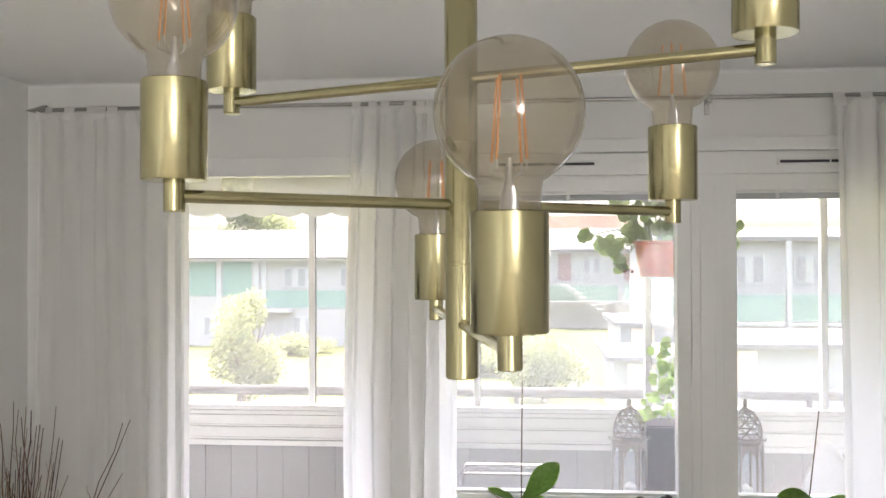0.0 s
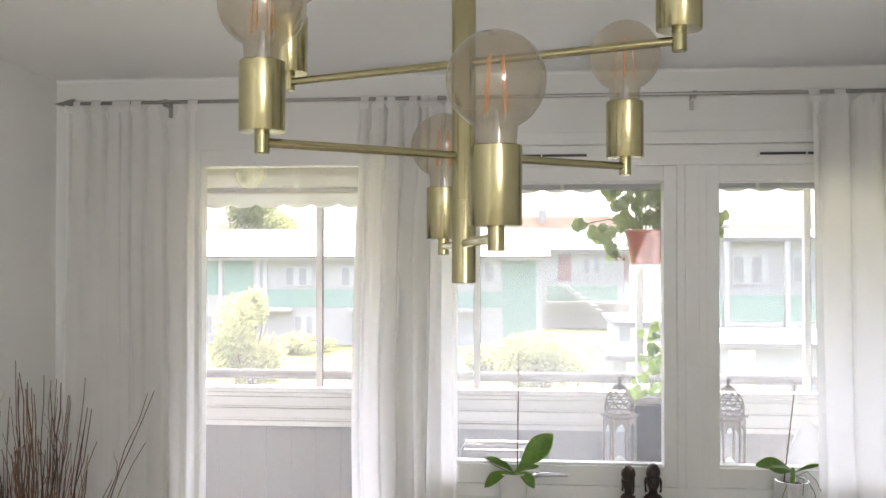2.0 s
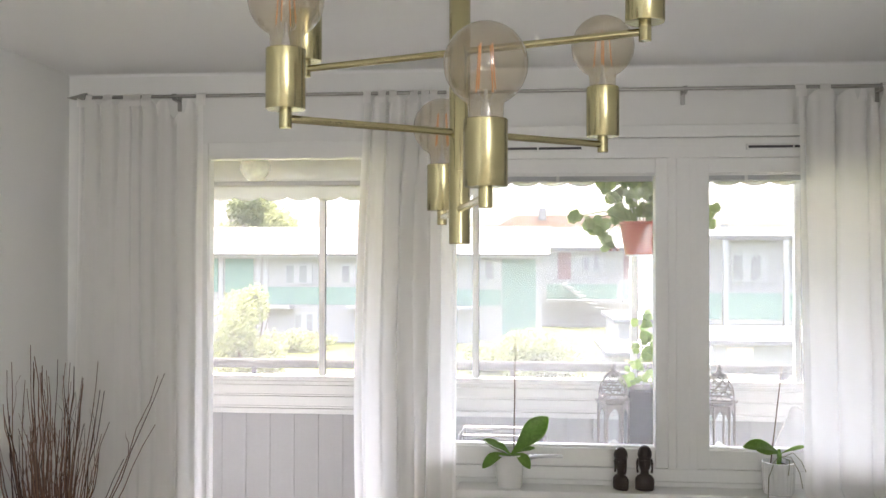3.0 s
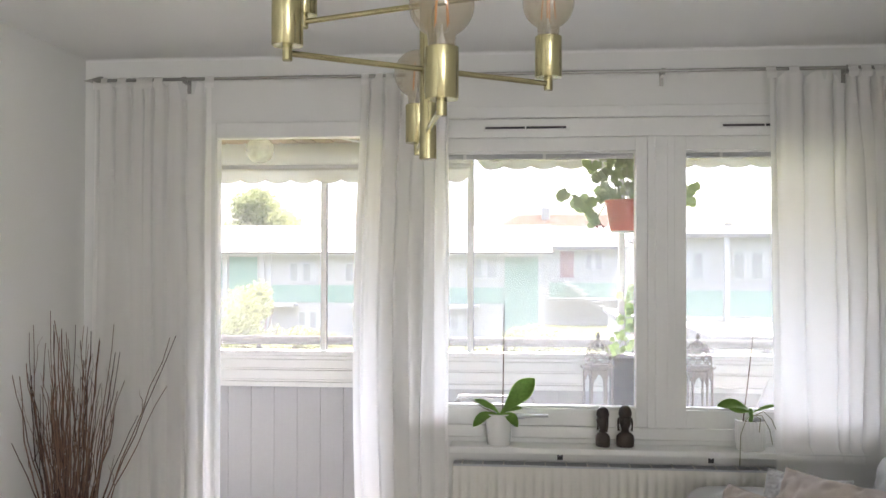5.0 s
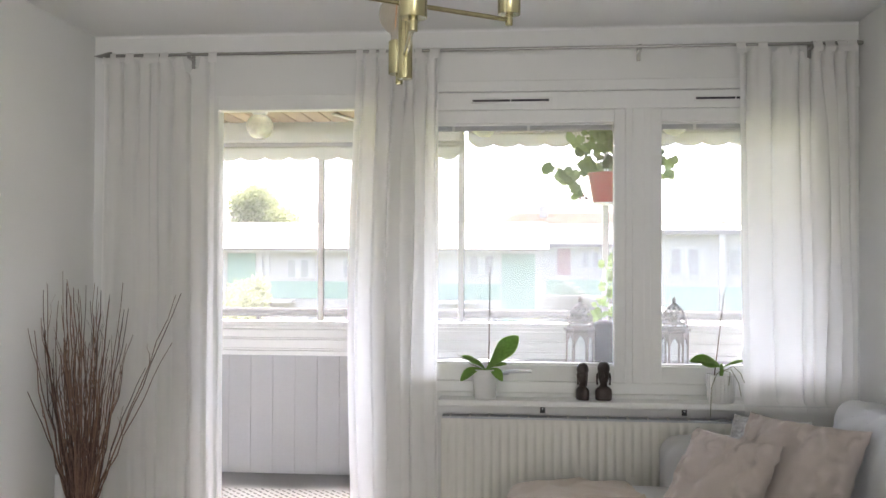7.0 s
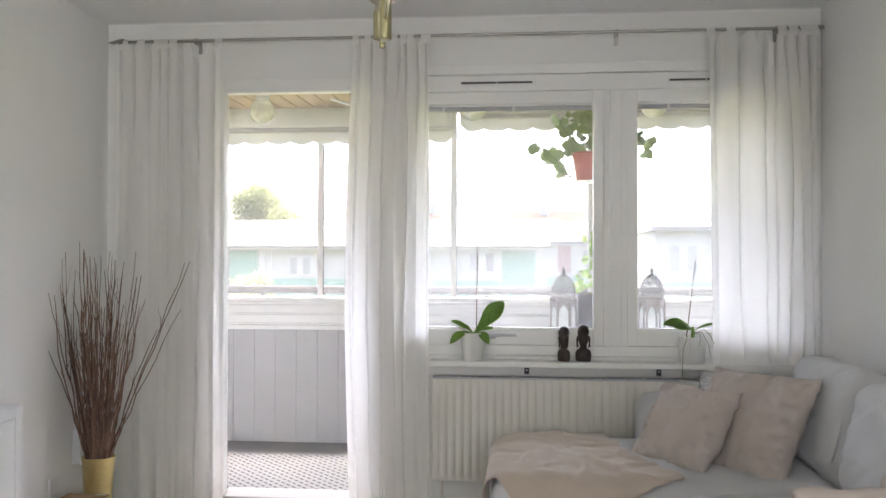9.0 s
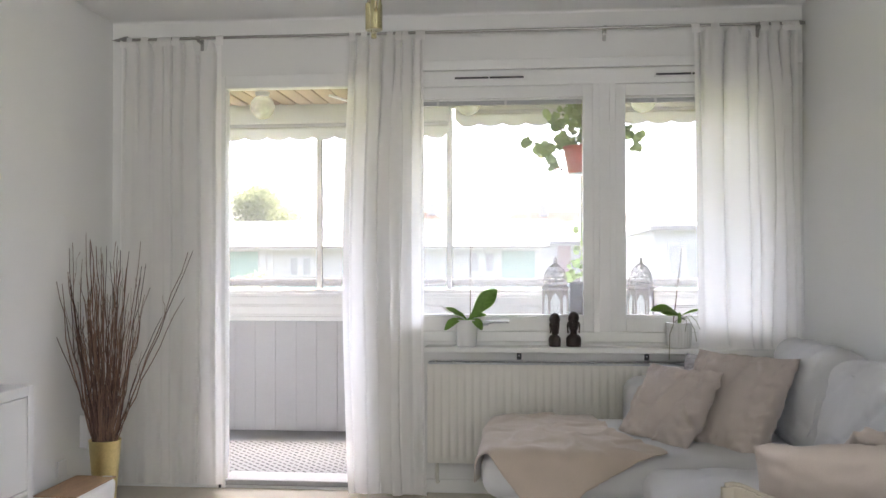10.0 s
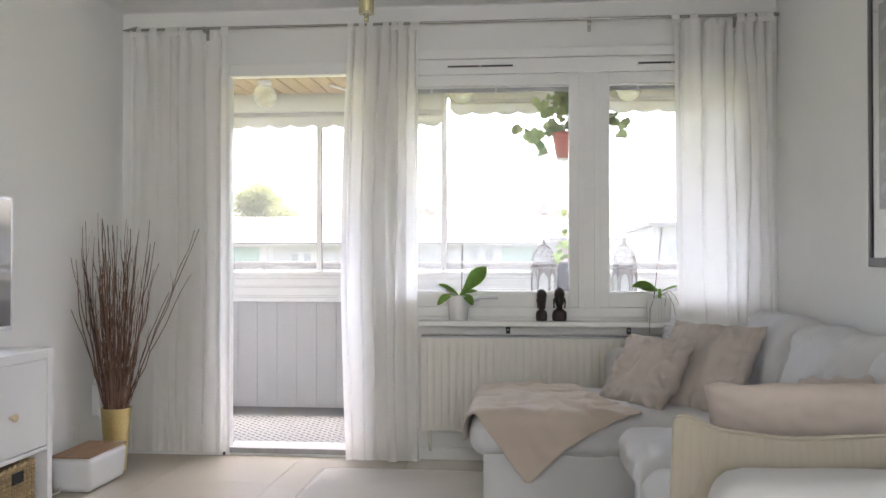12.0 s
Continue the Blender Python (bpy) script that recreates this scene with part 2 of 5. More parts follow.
# ---- building helpers ----
def thing(name, loc, label, category, group="", kind=""):
    """An empty at the base of a thing, that carries its tags."""
    e = new(name)
    e.location = loc
    e.empty_display_size = 0.05
    return tagged(e, label, category, group, kind)


def part(name, bm, material, parent=None, label="", smooth=False, shadow=True):
    """Links a bmesh, in world coordinates, as one mesh object under its thing or part."""
    me = bpy.data.meshes.new(name)
    bmesh.ops.recalc_face_normals(bm, faces=bm.faces[:])
    bm.to_mesh(me)
    bm.free()
    if smooth:
        for p in me.polygons:
            p.use_smooth = True
        if smooth != "all":
            me.set_sharp_from_angle(angle=radians(38))
    me.materials.append(material)
    ob = new(name, me)
    if parent is not None:
        ob.parent = parent
        if parent.data is None:
            ob.matrix_parent_inverse = Matrix.Translation(parent.location).inverted()
    if label:
        ob["label"] = label
    ob.visible_shadow = shadow
    return ob


def setting(name, bm, material, label, category, smooth=False, kind="structure"):
    return tagged(part(name, bm, material, None, "", smooth), label, category, "", kind)


def box(x0, x1, y0, y1, z0, z1, bevel=0.0, bm=None, seg=2):
    own = bmesh.new()
    bmesh.ops.create_cube(own, size=1)
    for v in own.verts:
        v.co = ((x0 + x1) / 2 + v.co.x * (x1 - x0), (y0 + y1) / 2 + v.co.y * (y1 - y0), (z0 + z1) / 2 + v.co.z * (z1 - z0))
    if bevel:
        bmesh.ops.bevel(own, geom=own.edges[:], offset=bevel, segments=seg, affect="EDGES", profile=0.5)
    return merge(bm, own)


def merge(bm, own):
    if bm is None:
        return own
    me = bpy.data.meshes.new("tmp")
    own.to_mesh(me)
    own.free()
    bm.from_mesh(me)
    bpy.data.meshes.remove(me)
    return bm


def lathe(profile, cx, cy, seg=32, bm=None, flute=0.0, flutes=0):
    """Turns (radius, height) pairs about an upright axis."""
    bm = bm or bmesh.new()
    rings = []
    for r, z in profile:
        if r < 1e-5:
            rings.append([bm.verts.new((cx, cy, z))])
        else:
            ring = []
            for i in range(seg):
                a = 2 * math.pi * i / seg
                rr = r * (1 + flute * math.cos(flutes * a)) if flutes else r
                ring.append(bm.verts.new((cx + rr * math.cos(a), cy + rr * math.sin(a), z)))
            rings.append(ring)
    for a, b in zip(rings, rings[1:]):
        for i in range(seg):
            j = (i + 1) % seg
            if len(a) == 1 and len(b) == 1:
                continue
            if len(a) == 1:
                bm.faces.new((a[0], b[i], b[j]))
            elif len(b) == 1:
                bm.faces.new((a[i], a[j], b[0]))
            else:
                bm.faces.new((a[i], a[j], b[j], b[i]))
    return bm


def tube(points, radius, seg=10, bm=None, cap=True):
    """A round bar through points; radius may be a list."""
    bm = bm or bmesh.new()
    pts = [Vector(p) for p in points]
    rad = radius if isinstance(radius, (list, tuple)) else [radius] * len(pts)
    rings = []
    side = None
    for i, p in enumerate(pts):
        d = (pts[min(i + 1, len(pts) - 1)] - pts[max(i - 1, 0)]).normalized()
        if side is None:
            side = d.orthogonal().normalized()
        side = (side - d * side.dot(d)).normalized()
        up = d.cross(side)
        rings.append([bm.verts.new(p + rad[i] * (math.cos(2 * math.pi * k / seg) * side + math.sin(2 * math.pi * k / seg) * up)) for k in range(seg)])
    for a, b in zip(rings, rings[1:]):
        for k in range(seg):
            bm.faces.new((a[k], a[(k + 1) % seg], b[(k + 1) % seg], b[k]))
    if cap:
        bm.faces.new(rings[0][::-1])
        bm.faces.new(rings[-1])
    return bm


def grid(nu, nv, fn, bm=None):
    """A sheet of nu by nv faces; fn(u, v) gives a place, or None to leave a gap."""
    bm = bm or bmesh.new()
    vs = [[None] * (nv + 1) for _ in range(nu + 1)]
    for i in range(nu + 1):
        for j in range(nv + 1):
            p = fn(i / nu, j / nv)
            vs[i][j] = bm.verts.new(p) if p is not None else None
    for i in range(nu):
        for j in range(nv):
            q = (vs[i][j], vs[i + 1][j], vs[i + 1][j + 1], vs[i][j + 1])
            if all(q):
                bm.faces.new(q)
    return bm


def thicken(ob, t, offset=0.0):
    md = ob.modifiers.new("thickness", "SOLIDIFY")
    md.thickness, md.offset = t, offset
    return ob


def n3(x, y, z):
    return noise.noise(Vector((x, y, z)))


def cushion(w, d, h, puff=0.03, seed=0, wrinkle=0.004, n=18, edge=0.25):
    """An upholstered block centred on the origin, softly rounded, with slack cloth."""
    bm = bmesh.new()
    bmesh.ops.create_cube(bm, size=1)
    bmesh.ops.subdivide_edges(bm, edges=bm.edges[:], cuts=n, use_grid_fill=True)
    r = edge * min(w, d, h)
    for v in bm.verts:
        c = v.co * 2
        p = Vector((c.x * w / 2, c.y * d / 2, c.z * h / 2))
        lim = Vector((w / 2 - r, d / 2 - r, h / 2 - r))
        core = Vector((max(-lim.x, min(lim.x, p.x)), max(-lim.y, min(lim.y, p.y)), max(-lim.z, min(lim.z, p.z))))
        out = p - core
        if out.length > 1e-6:
            p = core + out.normalized() * r
        bulge = (1 - c.x ** 2) * (1 - c.y ** 2) if abs(c.z) > 0.99 else 0.0
        p.z += (1 if c.z > 0 else -1) * puff * bulge
        nn = Vector((n3(p.x * 7 + seed, p.y * 7, p.z * 7), n3(p.x * 7, p.y * 7 + seed, p.z * 7 + 5), n3(p.x * 7, p.y * 7 + 9, p.z * 7 + seed)))
        # slack folds: narrow valleys along wandering lines
        f1 = n3(p.x * 3.1 + seed * 1.7, p.y * 2.3 + p.z * 3.7, seed)
        f2 = n3(p.x * 2.2 - p.y * 4.5 + seed, p.z * 5.2, seed + 3.3)
        fold = max(0.0, 1 - abs(f1) * 11) + 0.7 * max(0.0, 1 - abs(f2) * 9)
        v.co = p + nn * wrinkle - (p.normalized() if p.length else p) * fold * wrinkle * 0.95
    return bm


def pillow(w, h, t, seed=0, n=56, crease=0.018):
    """A scatter cushion in the xz plane, with pointed corners and creases."""
    def face(sgn):
        def f(u, v):
            a, b = 2 * u - 1, 2 * v - 1
            ea, eb = 1 - a ** 4, 1 - b ** 4
            thick = t / 2 * (max(0.0, (1 - a * a)) * max(0.0, (1 - b * b))) ** 0.42
            pull = 1 - 0.07 * (1 - abs(a)) * abs(b) ** 3
            x = a * w / 2 * (1 - 0.07 * (1 - b * b) * abs(a) ** 2)
            z = b * h / 2 * (1 - 0.07 * (1 - a * a) * abs(b) ** 2)
            rim = max(abs(a), abs(b))
            wr = crease * n3(x * 14 + seed, z * 9, sgn) + crease * 1.7 * rim ** 2 * n3(x * 30 + seed, z * 30, 3 + sgn) * min(1, (1 - rim) * 12)
            f1 = n3(x * 5 + seed, z * 5 + x * 3, 7 + sgn)
            wr -= sgn * crease * 0.45 * max(0.0, 1 - abs(f1) * 10) * min(1, (1 - rim) * 6)
            return (x, sgn * (thick) + wr * (1 if rim < 0.999 else 0), z)
        return f
    bm = grid(n, n, face(1))
    grid(n, n, face(-1), bm)
    bmesh.ops.remove_doubles(bm, verts=bm.verts[:], dist=0.0005)
    return bm


def placed(bm, centre, u, v):
    """Turns a mesh made in the xz plane so that x runs along u and z near v."""
    u = Vector(u).normalized()
    v = Vector(v)
    v = (v - u * v.dot(u)).normalized()
    w = v.cross(u)
    m = Matrix((u, w, v)).transposed().to_4x4()
    m.translation = Vector(centre)
    bmesh.ops.transform(bm, matrix=m, verts=bm.verts[:])
    return bm

# ---- the room ----
XL, XR, YB, ZC = -0.37, 3.25, -9.0, 2.50
WT = 0.16                                   # window wall thickness
DX0, DX1, DZ0, DZ1 = 0.262, 1.02, 0.045, 2.125   # balcony door opening
WX0, WX1, WZ0, WZ1 = 1.13, 3.20, 0.785, 2.20     # window opening

bm = box(XL - 0.1, DX0 - 0.035, 0, WT, -0.05, ZC)
box(DX0 - 0.035, DX1, 0, WT, DZ1 + 0.035, ZC, bm=bm)
box(DX0 - 0.035, DX1, 0, WT, -0.05, 0.012, bm=bm)
box(DX1, WX0, 0, WT, -0.05, ZC, bm=bm)
box(WX0, WX1, 0, WT, -0.05, WZ0, bm=bm)
box(WX0, WX1, 0, WT, WZ1, ZC, bm=bm)
box(WX1, XR + 0.34, 0, WT, -0.05, ZC, bm=bm)
setting("wall_north", bm, M_WALL, "smooth matt white wall round the balcony door and window", "wall")
setting("wall_west", box(XL - 0.12, XL, YB, 0, -0.05, ZC), M_WALL, "smooth matt white painted side wall", "wall")
# the unseen opening at y -8.7 to -6.7 is made for the fill lamp
bm = box(XR, XR + 0.34, -6.7, 0, -0.05, ZC)
box(XR, XR + 0.34, YB, -8.7, -0.05, ZC, bm=bm)
box(XR, XR + 0.34, -8.7, -6.7, -0.05, 0.92, bm=bm)
box(XR, XR + 0.34, -8.7, -6.7, 2.28, ZC, bm=bm)
setting("wall_east", bm, M_WALL, "smooth matt white painted wall behind the sofa", "wall")
setting("wall_south", box(XL - 0.1, XR + 0.1, YB - 0.15, YB, -0.05, ZC), M_BACKWALL, "plain pale painted wall closing the room", "wall")
setting("ceiling", box(XL - 0.12, XR + 0.34, YB - 0.15, WT, ZC, ZC + 0.15), M_CEIL, "flat matt white painted ceiling", "ceiling")
floor = setting("floor", box(XL - 0.1, XR + 0.1, YB - 0.15, 0.0, -0.08, -0.006), M_JOINT, "pale beige floor laid in large smooth sheets", "floor")

# cornice round the ceiling of the window wall
bm = grid(1, 8, lambda u, v: (XL + u * (XR - XL), -0.014 * (1 - math.sin(v * math.pi / 2)) - 0.001, ZC - 0.014 * (1 - math.cos(v * math.pi / 2)) - 0.001))
setting("trim_cornice", bm, M_CEIL, "thin white coved cornice along the ceiling", "cornice", True)

# baseboards, butting on the door casing
bm = box(XL, DX0 - 0.075, -0.014, -0.001, 0, 0.07, 0.003)
box(DX1 + 0.075, XR, -0.014, -0.001, 0, 0.07, 0.003, bm)
box(XL + 0.001, XL + 0.014, YB, -0.016, 0, 0.07, 0.003, bm)
box(XR - 0.014, XR - 0.001, YB, -0.016, 0, 0.07, 0.003, bm)
setting("baseboard", bm, M_TRIM, "low white painted baseboard", "baseboard")

# balcony door frame
door = thing("door_1", (0.64, 0.02, 0), "white painted frame of the open balcony doorway", "door frame", kind="structure")
part("casing", box(DX0 - 0.075, DX0 + 0.0, -0.016, -0.001, 0.0, DZ1 + 0.07, 0.003), M_TRIM, door)
part("casing", box(DX1, DX1 + 0.075, -0.016, -0.001, 0.0, DZ1 + 0.07, 0.003), M_TRIM, door)
part("head_casing", box(DX0 + 0.0005, DX1 - 0.0005, -0.016, -0.001, DZ1, DZ1 + 0.07, 0.003), M_TRIM, door)
bm = box(DX0 - 0.034, DX0 + 0.002, 0.002, 0.05, DZ0, DZ1 - 0.001, 0.003)
part("jamb", bm, M_TRIM, door)
part("jamb", box(DX1 - 0.010, DX1 - 0.001, 0.002, WT - 0.002, DZ0, DZ1 - 0.001, 0.003), M_TRIM, door)
part("head", box(DX0 - 0.034, DX1 - 0.011, 0.002, 0.05, DZ1, DZ1 + 0.034, 0.003), M_TRIM, door)
bm = box(DX0 - 0.034, DX1 - 0.001, -0.001, WT + 0.03, 0.0125, DZ0 - 0.001, 0.006)
part("threshold", bm, M_THRESH, door, "worn grey painted threshold")
part("latch", box(DX0 - 0.03, DX0 - 0.018, -0.03, -0.017, 0.005, 0.05, 0.002), M_DGREY, door, "small dark door stop")

# window
win = thing("window_1", (2.1, 0.05, WZ0), "white two-part window with raised grey blinds", "window", kind="structure")
F0, F1 = 0.004, 0.13
part("frame_jamb", box(WX0 + 0.001, WX0 + 0.06, F0, F1, WZ0 + 0.001, WZ1 - 0.001, 0.003), M_TRIM, win)
part("frame_jamb", box(WX1 - 0.06, WX1 - 0.001, F0, F1, WZ0 + 0.001, WZ1 - 0.001, 0.003), M_TRIM, win)
part("frame_head", box(WX0 + 0.0602, WX1 - 0.0602, F0, F1, 2.1165, WZ1 - 0.001, 0.003), M_TRIM, win)
part("frame_sill", box(WX0 + 0.061, WX1 - 0.061, F0, F1, WZ0 + 0.001, 0.8375, 0.003), M_TRIM, win)
bm = box(2.204, 2.32, F0, F1, 0.837, 2.117, 0.0015)
box(2.235, 2.289, -0.006, F0 + 0.001, 0.84, 2.115, 0.002, bm)
part("mullion", bm, M_TRIM, win)
part("rebate", box(2.19, 2.334, 0.0965, F1 - 0.001, 0.837, 2.117), M_TRIM, win)
part("rebate", box(WX0 + 0.061, 2.189, 0.0965, F1 - 0.001, 2.09, 2.117), M_TRIM, win)
part("rebate", box(2.335, WX1 - 0.061, 0.0965, F1 - 0.001, 2.09, 2.117), M_TRIM, win)
part("rebate", box(WX0 + 0.061, 2.189, 0.0965, F1 - 0.001, 0.837, 0.87), M_TRIM, win)
part("rebate", box(2.335, WX1 - 0.061, 0.0965, F1 - 0.001, 0.837, 0.87), M_TRIM, win)
part("architrave", box(WX0 - 0.05, XR - 0.002, -0.016, -0.001, WZ1, WZ1 + 0.05, 0.003), M_TRIM, win)
for sx0, sx1 in ((1.1905, 2.2037), (2.3203, 3.1395)):
    y0, y1 = 0.012, 0.095
    sash = part("sash", box(sx0, sx0 + 0.05, y0, y1, 0.838, 2.116, 0.0015), M_TRIM, win)
    part("stile", box(sx1 - 0.05, sx1, y0, y1, 0.838, 2.116, 0.0015), M_TRIM, sash)
    part("rail", box(sx0 + 0.0501, sx1 - 0.0501, y0 + 0.0015, y1, 0.838, 0.915, 0.003), M_TRIM, sash)
    part("rail", box(sx0 + 0.0501, sx1 - 0.0501, y0 + 0.0015, y1, 2.054, 2.116, 0.003), M_TRIM, sash)
    for zz in (0.918, 2.052):
        part("bead", box(sx0 + 0.052, sx1 - 0.052, y0 + 0.02, y1 - 0.02, zz - 0.006, zz + 0.006, 0.002), M_TRIM, sash)
    part("pane", box(sx0 + 0.048, sx1 - 0.048, 0.066, 0.07, 0.91, 2.05), M_GLASS, sash, "clear window glass", shadow=False)
    bl = part("blind", box(sx0 + 0.055, sx1 - 0.055, 0.05, 0.064, 2.024, 2.032, 0.001), M_BLIND, sash, "raised grey slatted blind")
    for k in range(5):
        part("slat", box(sx0 + 0.057, sx1 - 0.057, 0.048, 0.065, 2.0332 + 0.0036 * k, 2.0362 + 0.0036 * k), M_BLIND, bl)
    n_clip = 2
    for k in range(n_clip):
        cx = sx0 + 0.2 + k * (sx1 - sx0 - 0.3) / n_clip
        part("ladder_clip", box(cx, cx + 0.014, 0.044, 0.0475, 2.022, 2.052, 0.001), M_PLAST, bl)
for vx in (1.497, 2.53):
    vent = part("vent", box(vx - 0.014, vx + 0.366, -0.006, 0.006, 2.146, 2.17, 0.002), M_TRIM, win, "slim white slot vent")
    # slots are dark bars laid on the front, coloured as the shade inside
    for k in range(2):
        part("slot", box(vx - 0.006 + k * 0.182, vx + 0.17 + k * 0.182, -0.0085, -0.0055, 2.153, 2.163), M_DGREY, vent, "dark bar for the shade in a vent slot")
# casement handle
hd = part("handle", box(1.615, 1.665, -0.004, 0.013, 0.868, 0.892, 0.004), M_SILVER, win, "satin metal window handle")
part("lever", tube([(1.64, -0.004, 0.88), (1.642, -0.04, 0.882), (1.66, -0.05, 0.889), (1.70, -0.05, 0.892), (1.77, -0.05, 0.892)], [0.009, 0.009, 0.009, 0.008, 0.007], 10), M_SILVER, hd, smooth=True)

# inner sill and its brackets
sill = thing("window_sill", (2.0, -0.07, 0.74), "white painted window sill board on dark brackets", "window sill", kind="structure")
part("board", box(1.342, XR - 0.02, -0.135, -0.002, 0.740, 0.768, 0.005), M_TRIM, sill)
for bx in (1.822, 2.469):
    br = part("bracket", box(bx - 0.012, bx + 0.012, -0.02, -0.016, 0.695, 0.739, 0.001), M_DGREY, sill, "dark steel bracket")
    part("screw", lathe([(0.0, -0.0), (0.004, 0.0), (0.004, 0.002), (0, 0.002)], 0, 0, 10), M_SILVER, br).matrix_local = pose(bx, -0.0205, 0.716, 90, 0, 0)
part("wall_batten", box(1.30, XR - 0.03, -0.015, -0.002, 0.69, 0.738, 0.002), M_WALL, sill)

# radiator
rad = thing("radiator", (2.1, -0.06, 0.172), "cream white ribbed panel radiator under the window sill", "radiator")
RX0, RX1, RZ0, RZ1 = 1.354, 2.78, 0.172, 0.682
def rad_face(u, v):
    x = RX0 + u * (RX1 - RX0)
    ph = (x - RX0) / 0.04 % 1
    rib = 0.006 * max(0.0, min(1.0, 3.2 * (0.5 - abs(ph - 0.5)) - 0.15))
    e = min(u * (RX1 - RX0), (1 - u) * (RX1 - RX0), v * (RZ1 - RZ0), (1 - v) * (RZ1 - RZ0))
    return (x, -0.092 - rib * min(1, max(0, e - 0.012) / 0.02) - 0.006 * min(1, e / 0.01), RZ0 + v * (RZ1 - RZ0))
bm = grid(288, 24, rad_face)
part("panel", bm, M_RAD, rad, smooth=True)
part("back_panel", box(RX0, RX1, -0.0915, -0.03, RZ0, RZ1 - 0.006, 0.004), M_RAD, rad)
# grey instead of enamel: the shade under the sill is put into the colour
g = part("top_grille", box(RX0 + 0.004, RX1 - 0.004, -0.098, -0.028, RZ1 - 0.005, RZ1 + 0.004, 0.001), M_BLIND, rad, "top grille, coloured grey for the shade under the sill")
for k in range(16):
    part("clip", box(RX0 + 0.04 + k * 0.09, RX0 + 0.046 + k * 0.09, -0.1, -0.026, RZ1 + 0.0045, RZ1 + 0.009), M_RAD, g)
part("valve", tube([(1.40, -0.06, 0.17), (1.40, -0.06, 0.09), (1.40, -0.03, 0.06), (1.40, -0.014, 0.06)], 0.009), M_RAD, rad, smooth=True)
for k in (1.6, 2.5):
    part("foot_bracket", box(k, k + 0.03, -0.03, -0.0005, 0.25, 0.6, 0.002), M_RAD, rad)

# curtain rod
rod = thing("curtain_rod", (1.4, -0.065, 2.385), "slim grey steel curtain rod with pointed ends", "curtain rod")
ROD_Y, ROD_Z = -0.065, 2.388
part("bar", tube([(-0.26, ROD_Y, ROD_Z), (3.215, ROD_Y, ROD_Z)], 0.0075, 12), M_STEEL, rod, smooth=True)
part("finial", tube([(-0.345, ROD_Y, ROD_Z), (-0.30, ROD_Y, ROD_Z), (-0.27, ROD_Y, ROD_Z), (-0.258, ROD_Y, ROD_Z)], [0.0015, 0.011, 0.019, 0.019], 16), M_STEEL, rod, smooth=True)
part("finial", tube([(3.245, ROD_Y, ROD_Z), (3.215, ROD_Y, ROD_Z)], [0.008, 0.012], 16), M_STEEL, rod, smooth=True)
for bx in (0.13, 1.15, 2.262, 3.03):
    b = part("bracket", box(bx - 0.007, bx + 0.007, ROD_Y - 0.004, -0.0005, ROD_Z - 0.018, ROD_Z - 0.008, 0.001), M_STEEL, rod)
    part("bracket_plate", box(bx - 0.009, bx + 0.009, -0.006, -0.0005, ROD_Z - 0.055, ROD_Z + 0.012, 0.002), M_STEEL, b)
    part("collar", tube([(bx - 0.008, ROD_Y, ROD_Z), (bx + 0.008, ROD_Y, ROD_Z)], 0.0115, 12), M_STEEL, b, smooth=True)


